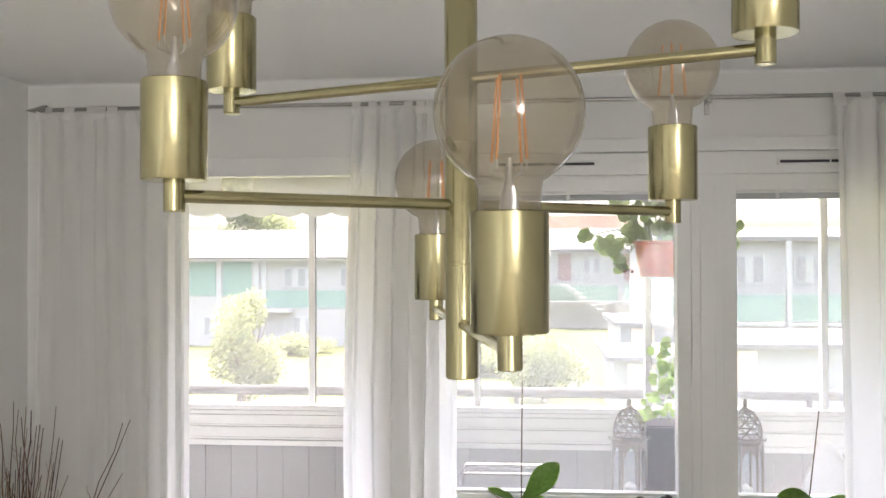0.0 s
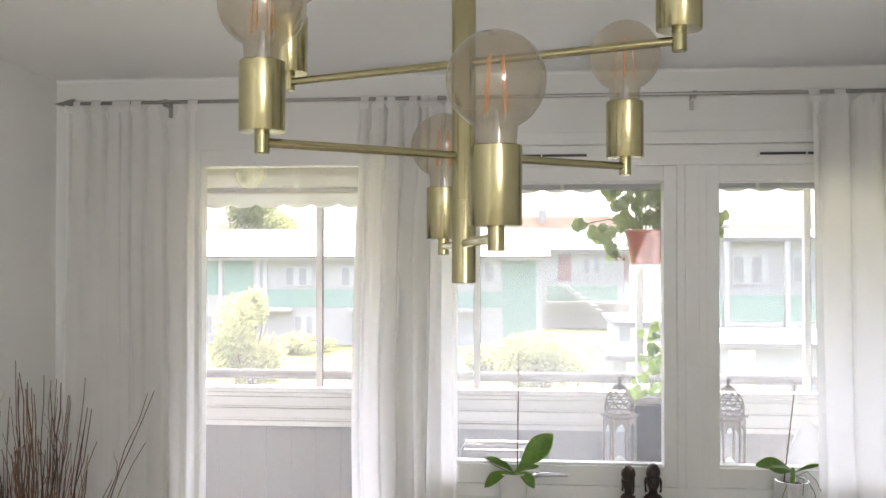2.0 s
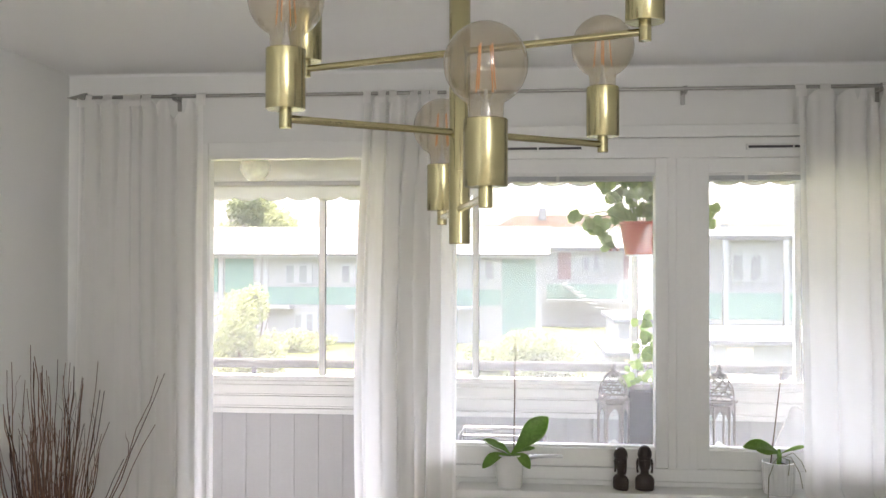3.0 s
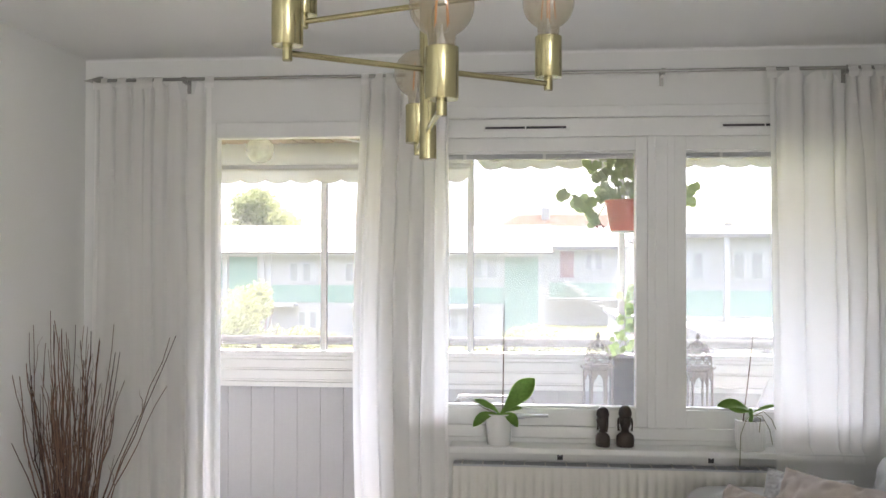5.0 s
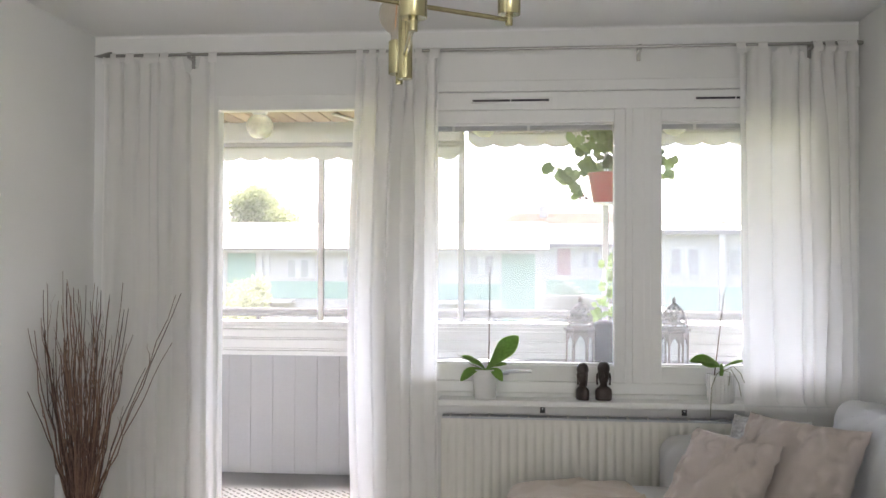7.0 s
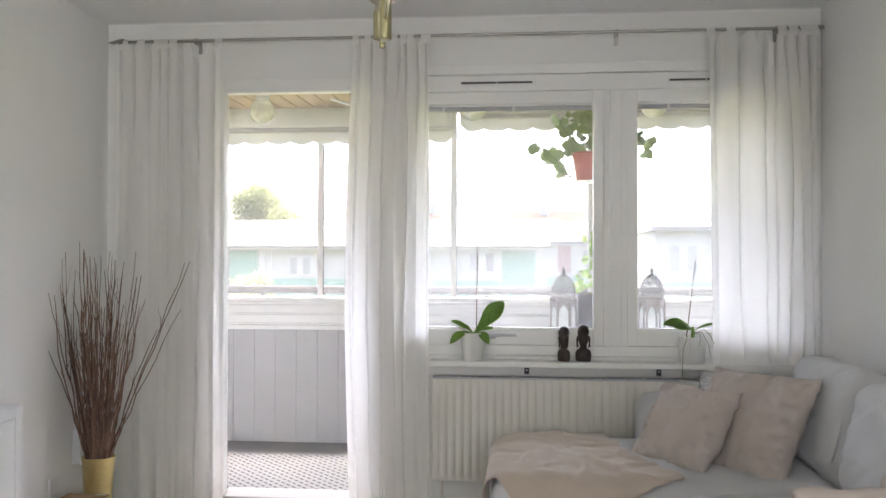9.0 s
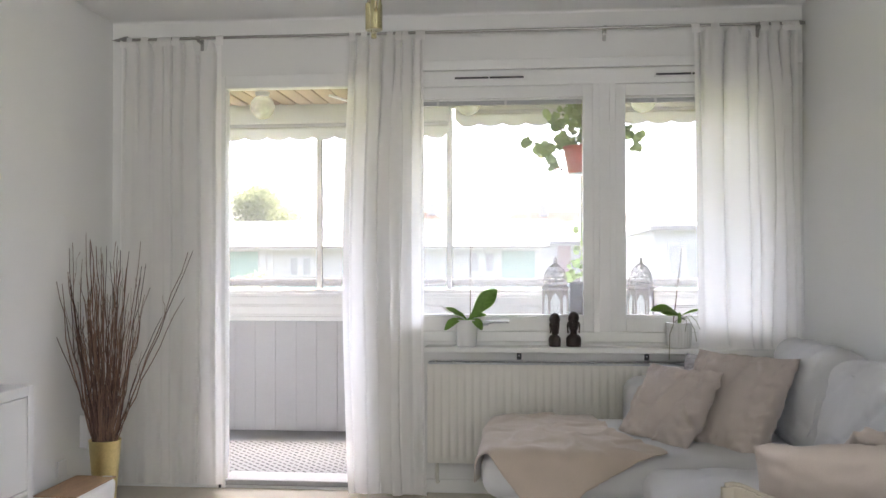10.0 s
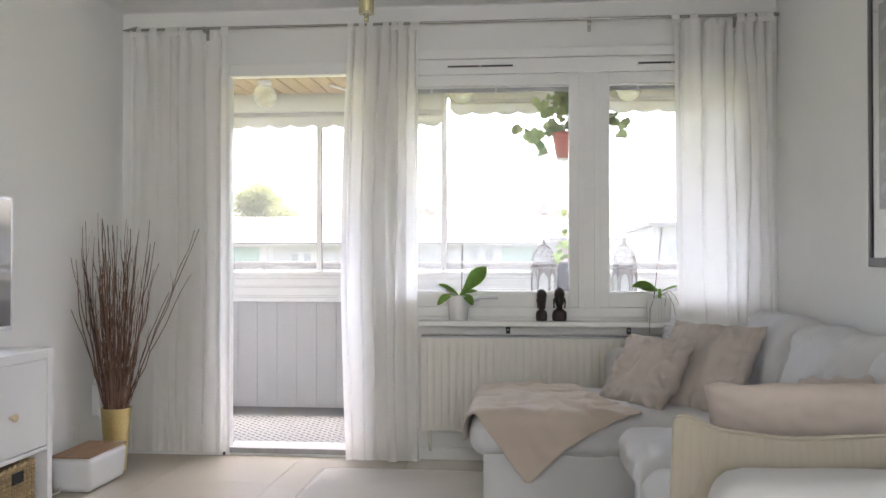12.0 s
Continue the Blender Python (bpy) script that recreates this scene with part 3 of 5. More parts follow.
def curtain(x0, x1, b0, b1, zb, folds, seed, material, label, flap=None, amp=0.030, notches=(), double=0.019):
    """Tab-top curtain: x0..x1 at the rod, b0..b1 at the hem at height zb."""
    th = thing("curtain", ((x0 + x1) / 2, ROD_Y, zb), label, "curtain", "white curtains on the rod")
    rnd = random.Random(seed)
    knots = [0.0]
    for _ in range(folds):
        knots.append(knots[-1] + rnd.choice((0.55, 0.75, 1.0, 1.5, 1.9)))
    knots = [k / knots[-1] for k in knots]
    amps = [rnd.uniform(0.25, 1.2) for _ in range(folds + 1)]
    skew = [rnd.uniform(-0.3, 0.3) for _ in range(folds + 1)]
    reach = [rnd.choice((0.25, 0.5, 0.9, 1.6, 3.0)) for _ in range(folds + 1)]
    top = ROD_Z - 0.013

    def phase(u):
        for i in range(folds):
            if u <= knots[i + 1] + 1e-9:
                t = (u - knots[i]) / (knots[i + 1] - knots[i])
                t += skew[i] * math.sin(math.pi * t) ** 2 * 0.5
                w = t * t * (3 - 2 * t)
                return i + t, amps[i] * (1 - w) + amps[i + 1] * w, t
        return folds, amps[-1], 1.0

    def f(u, v):
        # folds wander sideways and merge on the way down
        uu = min(1.0, max(0.0, u + 0.035 * n3(u * 3 + seed, v * 1.6, 4) * min(1, v * 2) * math.sin(math.pi * u)))
        k, a, t = phase(uu)
        z = top + (zb - top) * v
        x = x0 + (x1 - x0) * u
        xb = b0 + (b1 - b0) * u
        e = v ** 1.2
        x = x * (1 - e) + xb * e
        if flap:
            x += flap * math.sin(v * math.pi) * (1 - u)
        fade = 1 - 0.85 * min(1, max(0, v - 0.12) / reach[min(folds, int(k))])
        tuck = fade * math.exp(-((t - 0.5) / 0.17) ** 2)
        shape = 1.5 * tuck - 0.45 + 0.3 * math.sin(2 * math.pi * t + seed)
        soft_mid = 0.75 + 0.35 * n3(u * 6 + seed, v * 1.3, 8)
        grow = 0.45 + 0.55 * min(1, v * 5)
        y = ROD_Y - 0.014 + amp * a * grow * shape * soft_mid
        y += 0.045 * n3(u * 5.5 + seed, v * 0.9, 0) * min(1, v * 2) + 0.006 * n3(u * 14 + seed, v * 3, 2)
        # pinched pleats below each tab
        y += 0.040 * max(0, 1 - v * 4.5) * math.exp(-((t - 0.5) / 0.09) ** 2) * min(1, v * 30)
        x += 0.010 * n3(u * 3, v * 2.4, seed) * v
        # the cloth doubles back on itself in the deeper folds
        x += double * a * (0.55 + 0.9 * n3(uu * folds * 0.45 + seed, v * 1.6, 6)) * min(1, max(0, v - 0.04) * 7) * math.sin(2 * math.pi * t + 0.6) * min(1, u * 8, (1 - u) * 8)
        if v < 0.02:
            z -= 0.022 * tuck
        for n0, n1, deep in notches:
            if n0 < u < n1:
                z -= deep * min(1, (u - n0) * 40, (n1 - u) * 40) * max(0, 1 - v / 0.06)
        z += 0.006 * n3(u * 9, 0, seed) * (v > 0.99)
        lim = -0.022
        if x > 1.6 and z < 0.80:
            lim = -0.022 - 0.118 * min(1, (0.80 - z) / 0.035)
        return (x, min(y, lim), z)
    n_u = folds * 20
    part("cloth", grid(n_u, 64, f), material, th, smooth="all")
    part("hem", grid(n_u, 2, lambda u, v: tuple(Vector(f(u, 1 - 0.035 * v)) + Vector((0, -0.002, 0)))), material, th, "stitched double hem", smooth="all")
    for i in range(folds + 1):
        u = min(0.98, max(0.02, knots[i]))
        if any(n0 - 0.03 < u < n1 + 0.03 for n0, n1, _ in notches):
            continue
        tx = x0 + (x1 - x0) * u
        hw = 0.021 if (x1 - x0) / folds > 0.055 else 0.016

        def tab(uu, vv, tx=tx, hw=hw, u=u):
            if vv < 0.3:
                p = f(u, 0.012 * (1 - vv / 0.3))
                return (tx + (uu - 0.5) * 2 * hw, min(p[1], ROD_Y - 0.012) - 0.002, top - 0.03 + vv / 0.3 * 0.032)
            w = (vv - 0.3) / 0.7
            ang = math.pi * (-0.1 + 1.2 * w)
            return (tx + (uu - 0.5) * 2 * hw, ROD_Y - 0.0115 * math.cos(ang), ROD_Z + 0.0115 * math.sin(ang))
        part("tab", grid(4, 16, tab), material, th, smooth="all")
    return th


curtain(-0.285, 0.262, -0.29, 0.272, 0.035, 8, 3, M_CURT, "full-length white linen curtain hanging in the corner beside the balcony door", notches=((0.71, 0.88, 0.06),), double=0.005, amp=0.022)
curtain(0.955, 1.335, 0.945, 1.345, 0.006, 7, 12, M_CURT, "full-length white linen curtain between the doorway and the window", flap=-0.035, double=0.026)
curtain(2.70, 3.205, 2.715, 3.215, 0.42, 7, 24, M_CURT3, "sheer white linen curtain backlit by the window beside the sofa", notches=((0.545, 0.65, 0.055), (0.42, 0.47, 0.05)), amp=0.045, double=0.036)

# ---- chandelier ----
CX, CY = 1.545, -2.763
ch = thing("chandelier", (CX, CY, 1.712), "satin brass chandelier with three crossbars and six amber globe bulbs", "chandelier")
st = part("stem", lathe([(0, 1.712), (0.0112, 1.712), (0.0122, 1.713), (0.0122, 2.0), (0.0112, 2.0015), (0.0112, 2.004), (0.0105, 2.006), (0.0105, 2.46), (0, 2.46)], CX, CY, 32), M_BRASS, ch, smooth=True)
part("ceiling_cup", lathe([(0.0115, 2.44), (0.045, 2.455), (0.05, 2.46), (0.05, 2.4995), (0, 2.4995)], CX, CY, 32), M_BRASS, ch, smooth=True)
for z in (1.795, 1.885):
    part("seam_ring", lathe([(0.0122, z), (0.01245, z + 0.0004), (0.01245, z + 0.0012), (0.0122, z + 0.0016)], CX, CY, 32), M_BRASS, st, "fine joint line", smooth=True)

def bulb_profile(z0, r=0.0395, neck=0.0165):
    pts = [(neck * 0.97, z0), (neck, z0 + 0.008), (neck * 1.02, z0 + 0.014)]
    zc = z0 + 0.054
    for i in range(19):
        a = -math.pi / 2 + 0.46 + i * (math.pi - 0.46) / 18
        pts.append((max(0.0, r * math.cos(a)) if i < 18 else 0.0, zc + r * math.sin(a)))
    return pts

for half, ang, zp in ((0.214, -21.0, 1.923), (0.209, 34.5, 1.830), (0.203, 101.0, 1.742)):
    d = Vector((math.cos(radians(ang)), math.sin(radians(ang)), 0))
    za = zp + 0.010
    c = Vector((CX, CY, za))
    part("crossbar", tube([c - d * half, c + d * half], 0.0042, 14), M_BRASS, ch, smooth=True)
    for s in (-1, 1):
        p = c + d * half * s
        arm = part("lamp_holder", lathe([(0, zp + 0.0195), (0.020, zp + 0.0195), (0.0206, zp + 0.0203), (0.0206, zp + 0.0815), (0.0200, zp + 0.0822), (0.0188, zp + 0.0822), (0.0188, zp + 0.058), (0, zp + 0.058)], p.x, p.y, 36), M_BRASS, ch, smooth=True)
        part("pin", lathe([(0, zp), (0.0062, zp), (0.0067, zp + 0.0006), (0.0067, zp + 0.02), (0, zp + 0.02)], p.x, p.y, 24), M_BRASS, arm, smooth=True)
        zb = zp + 0.0795
        prof = bulb_profile(zb)
        glass = part("bulb", lathe(prof, p.x, p.y, 40), M_BULB, ch, "amber glass globe filament bulb", smooth="all", shadow=False)
        part("screw_cap", lathe([(0, zb - 0.012), (0.0135, zb - 0.012), (0.0135, zb + 0.002), (0, zb + 0.002)], p.x, p.y, 20), M_SILVER, glass, smooth=True)
        stem = lathe([(0.006, zb), (0.004, zb + 0.012), (0.0022, zb + 0.018), (0.0016, zb + 0.03), (0, zb + 0.031)], p.x, p.y, 12)
        for q in range(4):
            a = radians(45 + 90 * q + ang)
            e = Vector((math.cos(a), math.sin(a), 0))
            tube([Vector((p.x, p.y, zb + 0.018)) , Vector((p.x, p.y, zb + 0.024)) + e * 0.011, Vector((p.x, p.y, zb + 0.029)) + e * 0.0112], 0.00035, 6, stem)
        part("filament_mount", stem, M_SILVER, glass, "thin wire mount", smooth=True)
        for q in range(4):
            a = radians(45 + 90 * q + ang)
            e = Vector((math.cos(a), math.sin(a), 0))
            part("filament", tube([Vector((p.x, p.y, zb + 0.029)) + e * 0.0112, Vector((p.x, p.y, zb + 0.073)) + e * 0.0075], 0.0007, 8), M_FIL, glass, "orange filament stick", smooth=True)

# ---- sofa ----
sofa = thing("corner_sofa", (2.7, -1.5, 0), "light grey fabric corner sofa with a chaise end by the window", "sofa")
def soft(name, x0, x1, y0, y1, z0, z1, material, parent, puff=0.02, seed=0, wrinkle=0.006, edge=0.3, n=18, label="", lean=0.0):
    bm = cushion(x1 - x0, y1 - y0, z1 - z0, puff, seed, wrinkle, n, edge)
    if lean:
        bmesh.ops.rotate(bm, verts=bm.verts[:], matrix=Matrix.Rotation(radians(lean), 3, "Y"))
    bmesh.ops.translate(bm, verts=bm.verts[:], vec=((x0 + x1) / 2, (y0 + y1) / 2, (z0 + z1) / 2))
    return part(name, bm, material, parent, label, smooth="all")
soft("chaise_base", 1.745, 3.2, -1.175, -0.33, 0.03, 0.30, M_SOFA, sofa, 0, 1, 0.002, 0.06)
soft("chaise_cushion", 1.69, 2.98, -1.20, -0.33, 0.275, 0.452, M_SOFA, sofa, 0.022, 2, 0.006, 0.36, 44)
soft("chaise_back", 2.325, 3.2, -0.44, -0.155, 0.05, 0.645, M_SOFA, sofa, 0.01, 3, 0.004, 0.3)
soft("seat_base", 2.36, 3.2, -2.75, -1.185, 0.03, 0.27, M_SOFA, sofa, 0, 4, 0.002, 0.08)
soft("seat_cushion", 2.30, 2.99, -1.90, -1.215, 0.25, 0.425, M_SOFA, sofa, 0.028, 5, 0.011, 0.36, 40)
soft("seat_cushion", 2.30, 2.99, -2.59, -1.91, 0.25, 0.425, M_SOFA, sofa, 0.028, 6, 0.008, 0.38, 22)
soft("back_frame", 3.08, 3.235, -2.75, -0.30, 0.05, 0.68, M_SOFA, sofa, 0, 7, 0.003, 0.3)
for k, (y0, y1, zt) in enumerate(((-1.21, -0.46, 0.86), (-2.05, -1.22, 0.85), (-2.66, -2.06, 0.845))):
    cu = soft("back_cushion", 2.93, 3.17, y0, y1, 0.41, zt, M_SOFA, sofa, 0.004, 8 + k, 0.014, 0.42, 44, lean=12)
    zc, hw, hh = (0.41 + zt) / 2, (y1 - y0) / 2 - 0.05, (zt - 0.41) / 2 - 0.06
    ring = []
    for i in range(65):
        a = 2 * math.pi * i / 64
        ca, sa = math.cos(a), math.sin(a)
        ring.append(Matrix.Rotation(radians(12), 3, "Y") @ Vector((-0.098, hw * math.copysign(abs(ca) ** 0.4, ca), hh * math.copysign(abs(sa) ** 0.4, sa))) + Vector((3.05, (y0 + y1) / 2, zc)))
    part("seam", tube(ring, 0.0055, 6, cap=False), M_SOFA, cu, "stitched seam", smooth=True)
soft("armrest", 2.36, 3.24, -2.93, -2.68, 0.04, 0.605, M_SOFA, sofa, 0.008, 12, 0.004, 0.34)
for lx, ly in ((1.80, -1.12), (1.80, -0.4), (3.1, -2.85), (2.42, -2.85), (3.1, -0.4)):
    part("foot", box(lx - 0.025, lx + 0.025, ly - 0.025, ly + 0.025, 0, 0.045, 0.004), M_BLACK, sofa)

# scatter cushions
def scatter(centre, u, v, w, h, t, seed, material, label):
    bm = placed(pillow(w, h, t, seed, crease=0.018 if w < 0.7 else 0.007), centre, u, v)
    ob = part("scatter_cushion", bm, material, None, smooth="all")
    return tagged(ob, label, "cushion", "scatter cushions on the sofa")
scatter((2.452, -0.83, 0.587), (0.26, -0.385, 0), (0.11, 0.16, 0.27), 0.43, 0.39, 0.15, 3, M_TAUPE, "small square taupe velvet cushion leaning on the chaise")
scatter((2.69, -0.86, 0.600), (0.33, -0.40, 0.0), (0.13, 0.26, 0.42), 0.51, 0.50, 0.17, 17, M_TAUPE, "large square taupe cushion leaning against the sofa back")
scatter((2.64, -0.66, 0.585), (0.36, -0.38, 0.02), (0.12, 0.2, 0.42), 0.34, 0.46, 0.09, 29, M_GREYPAT, "grey and white printed cushion tucked behind a taupe one")
scatter((2.83, -2.46, 0.598), (1, -0.06, 0.02), (0.0, -0.25, 0.36), 0.86, 0.46, 0.16, 41, M_TAUPE, "long taupe cushion lying against the sofa armrest")
scatter((2.83, -2.12, 0.612), (0.9, 0.2, 0), (0.05, -0.2, 0.35), 0.25, 0.33, 0.13, 53, M_TAUPE, "taupe cushion sunk between seat and armrest")

# quilted cover over the arm: falls on the seat side, crosses the top, hangs at the end
def quilt(u, v):
    x = 2.305 + u * 0.94
    bump = 0.0028 * abs(math.sin(math.pi * (x - 2.26) / 0.021)) ** 0.6
    top = 0.678 + 0.033 * math.exp(-((x - 2.325) / 0.06) ** 2) - 0.02 * math.exp(-((x - 2.62) / 0.2) ** 2) + 0.012 * n3(x * 6, 1, 0)
    z = 0.08 + (top - 0.08) * v
    if x > 2.36:
        z = 0.36 + (top - 0.36) * v
    flare = 0.02 * (1 - v) * (u < 0.1)
    return (x - flare, -2.655 - bump * 1.0 + 0.02 * n3(x * 4, v * 3, 5), z)
q = part("quilted_cover", grid(420, 30, quilt), M_QUILT, None, smooth="all")
tagged(q, "cream quilted cotton cover standing against the sofa armrest", "sofa cover")
thicken(q, 0.022, 1.0)
part("piping", tube([Vector(quilt(k / 60, 1.0)) + Vector((0, -0.011, 0.004)) for k in range(61)], 0.006, 8), M_QUILT, q, "corded top edge", smooth=True)
part("side_piping", tube([Vector(quilt(0.0, k / 20)) + Vector((-0.003, -0.011, 0)) for k in range(21)], 0.006, 8), M_QUILT, q, smooth=True)
md = q.modifiers.new("round", "BEVEL")
md.width, md.segments, md.limit_method = 0.006, 2, "ANGLE"

# throw over the foot of the chaise
CX0, CYF, CZT = 1.672, -1.222, 0.472
def inside(x, s):
    """Outline of the laid cloth: x along the chaise, s from its front edge inwards (negative: hanging)."""
    pts = [(-0.13, 0.30), (-0.12, 0.10), (0.03, 0.03), (0.10, -0.07), (0.245, -0.265), (0.28, -0.26), (0.42, -0.12), (0.62, -0.01), (0.74, 0.03), (0.70, 0.12), (0.55, 0.42), (0.50, 0.84), (0.22, 0.86), (0.0, 0.78), (-0.10, 0.6)]
    hit = False
    for (xa, ya), (xb, yb) in zip(pts, pts[1:] + pts[:1]):
        if (ya > s) != (yb > s) and x < (xb - xa) * (s - ya) / (yb - ya) + xa:
            hit = not hit
    return hit
def wrap(d, r):
    """Along a rounded edge: d inwards is flat, beyond it bends down. Returns inset, drop."""
    if d >= r:
        return d, 0.0
    a = (r - d) / r
    if a < math.pi / 2:
        return r - r * math.sin(a), r * (1 - math.cos(a))
    return 0.0, r + (a - math.pi / 2) * r
def throw(u, v):
    x, s = -0.16 + u * 0.94, -0.30 + v * 1.2
    if not inside(x, s):
        return None
    ix, dx = wrap(x, 0.06)
    iy, dy = wrap(s, 0.06)
    crown = 0.018 * max(0, math.sin(math.pi * min(1, max(0, s / 0.9)))) * min(1, max(0, x * 4))
    fold = 0.010 * n3(x * 5 + s * 3, s * 4 - x * 3, 7) + 0.006 * n3(x * 14 + s * 9, s * 7, 2)
    ridge = 0.016 * max(0, n3((x + s) * 9, (x - s) * 2.2, 11)) + 0.013 * max(0, 1 - 9 * abs(n3(x * 3.5 + s * 1.5, s * 3.2 - x * 2, 21)))
    hang = min(1, max(dx, dy) * 8)
    return (CX0 + ix - (0.012 * math.sin(s * 22) + 0.01) * min(1, dx * 6), CYF + iy - (0.012 * math.sin(x * 20) + 0.012) * min(1, dy * 6) - fold * hang, CZT - dx - dy + crown + (fold + ridge) * (1 - hang) - 0.004)
tb0 = grid(188, 240, throw)
loose = [v for v in tb0.verts if len(v.link_faces) < 2]
bmesh.ops.delete(tb0, geom=loose, context="VERTS")
bmesh.ops.delete(tb0, geom=[v for v in tb0.verts if not v.link_faces], context="VERTS")
t = part("throw_blanket", tb0, M_THROW, None, smooth="all")
tagged(t, "rumpled beige throw spread over the foot of the chaise", "throw")
thicken(t, 0.007, 0)
md = t.modifiers.new("smooth", "SMOOTH")
md.iterations, md.factor = 9, 0.5

# rug
def rugf(u, v):
    return (0.862 + u * 1.9, -2.9 + v * 2.62, 0.007 + 0.0012 * n3(u * 8, v * 10, 0))
r = part("rug", grid(60, 80, rugf), M_RUG, None, smooth="all")
tagged(r, "thin pale grey-white rug lying in front of the sofa", "rug")
thicken(r, 0.006, -1.0)

# ---- left side: storage unit, television, cable box, twigs ----
U0, U1 = -1.49, -2.26
unit = thing("storage_unit", (-0.17, -1.87, 0), "white cube storage unit with doors above and baskets below", "storage unit")
UX0, UX1, UZ = XL + 0.016, 0.036, 0.746
part("side_panel", box(UX0, UX1, U0 - 0.038, U0, 0, UZ, 0.002), M_LAMIN, unit)
part("side_panel", box(UX0, UX1, U1, U1 + 0.038, 0, UZ, 0.002), M_LAMIN, unit)
part("top", box(UX0, UX1, U1 + 0.0385, U0 - 0.0385, UZ - 0.038, UZ, 0.002), M_LAMIN, unit)
part("bottom", box(UX0, UX1, U1 + 0.0385, U0 - 0.0385, 0, 0.038, 0.002), M_LAMIN, unit)
part("divider", box(UX0 + 0.01, UX1, -1.883, -1.867, 0.0385, UZ - 0.0385, 0.001), M_LAMIN, unit)
part("shelf", box(UX0 + 0.01, UX1 - 0.001, U1 + 0.0385, U0 - 0.0385, 0.346, 0.362, 0.001), M_LAMIN, unit)
part("back", box(UX0 + 0.001, UX0 + 0.008, U1 + 0.0385, U0 - 0.0385, 0.0385, UZ - 0.0385), M_LAMIN, unit)
for y0, y1, ky in ((-1.862, -1.532, -1.79), (-2.218, -1.888, -1.96)):
    dr = part("door", box(UX1 - 0.018, UX1 - 0.002, y0, y1, 0.366, UZ - 0.042, 0.0015), M_LAMIN, unit)
    kn = lathe([(0.006, 0), (0.006, 0.012), (0.012, 0.016), (0.0155, 0.022), (0.0145, 0.028), (0.008, 0.031), (0, 0.0315)], 0, 0, 20)
    bmesh.ops.transform(kn, matrix=pose(UX1 - 0.002, ky, 0.515, 0, 90, 0), verts=kn.verts[:])
    part("knob", kn, M_KNOB, dr, "pale turned wooden knob", smooth=True)

def basket(y0, y1):
    """Upright stakes with thin strands woven in and out of them, a plaited rim and a black plate as grip opening."""
    bk = thing("basket", ((UX0 + UX1) / 2, (y0 + y1) / 2, 0.039), "woven natural wicker basket in the storage unit", "basket", "wicker baskets")
    x0, x1, z0, z1 = UX0 + 0.03, UX1 - 0.014, 0.0392, 0.325
    per = 2 * (x1 - x0) + 2 * (y1 - y0)
    def round_at(d, out):
        if d < y1 - y0:
            return (x1 + out, y0 + d)
        d -= y1 - y0
        if d < x1 - x0:
            return (x1 - d, y1 + out)
        d -= x1 - x0
        if d < y1 - y0:
            return (x0 - out, y1 - d)
        return (x0 + (d - (y1 - y0)), y0 - out)
    stakes = 72
    for k in range(stakes):
        x, y = round_at(per * (k + 0.5) / stakes, 0.0)
        part("stake", tube([(x, y, z0), (x, y, z1 - 0.006)], 0.0026, 5), M_WICKER, bk, smooth=True)
    rows = 30
    for k in range(rows):
        z = z0 + 0.006 + k * (z1 - z0 - 0.024) / (rows - 1)
        n = stakes * 2
        pts = []
        for i in range(n + 1):
            d = per * (i % n) / n
            wob = 0.0052 * math.sin(math.pi * (i + 2 * k) / 2 + math.pi / 4)
            pts.append((*round_at(d, wob), z + 0.0008 * math.sin(i * 1.7 + k)))
        part("strand", tube(pts, 0.0042, 5, cap=False), M_WICKER, bk, smooth=True)
    for k in range(2):
        pts = []
        for i in range(121):
            d = per * (i % 120) / 120
            a = i * 0.9 + math.pi * k
            pts.append((*round_at(d, 0.005 * math.cos(a)), z1 - 0.006 + 0.005 * math.sin(a)))
        part("rim", tube(pts, 0.0062, 6, cap=False), M_WICKER, bk, "plaited rim", smooth=True)
    part("liner", box(x0 + 0.008, x1 - 0.008, y0 + 0.008, y1 - 0.008, z0, z1 - 0.02), M_WICKER, bk)
    # no hole is cut; a black plate gives the dark of the grip opening
    part("hand_hole_shade", box(x1 + 0.0095, x1 + 0.0115, (y0 + y1) / 2 - 0.036, (y0 + y1) / 2 + 0.036, z1 - 0.066, z1 - 0.022, 0.003), M_BLACK, bk, "black plate for the shade in the grip opening")
basket(-1.862, -1.60)
basket(-2.204, -1.902)

tv = thing("television", (-0.2, -1.9, UZ), "flat television with a silver rim standing on the storage unit", "television")
TY0, TY1, TZ0, TZ1, TX = -2.27, -1.33, 0.800, 1.362, -0.235
part("housing", box(TX - 0.03, TX, TY0, TY1, TZ0, TZ1, 0.005), M_BLACK, tv)
part("screen", box(TX + 0.0003, TX + 0.002, TY0 + 0.012, TY1 - 0.012, TZ0 + 0.022, TZ1 - 0.012), M_SCREEN, tv, "dark glossy screen")
part("rim", box(TX + 0.0003, TX + 0.004, TY0 + 0.002, TY1 - 0.002, TZ0 + 0.001, TZ0 + 0.021, 0.001), M_SILVER, tv, "silver lower rim")
part("rim", box(TX + 0.0003, TX + 0.004, TY0 + 0.002, TY1 - 0.002, TZ1 - 0.0115, TZ1 - 0.001, 0.001), M_SILVER, tv)
part("rim", box(TX + 0.0003, TX + 0.004, TY1 - 0.0115, TY1 - 0.0015, TZ0 + 0.022, TZ1 - 0.012, 0.001), M_SILVER, tv)
part("rim", box(TX + 0.0003, TX + 0.004, TY0 + 0.0015, TY0 + 0.0115, TZ0 + 0.022, TZ1 - 0.012, 0.001), M_SILVER, tv)
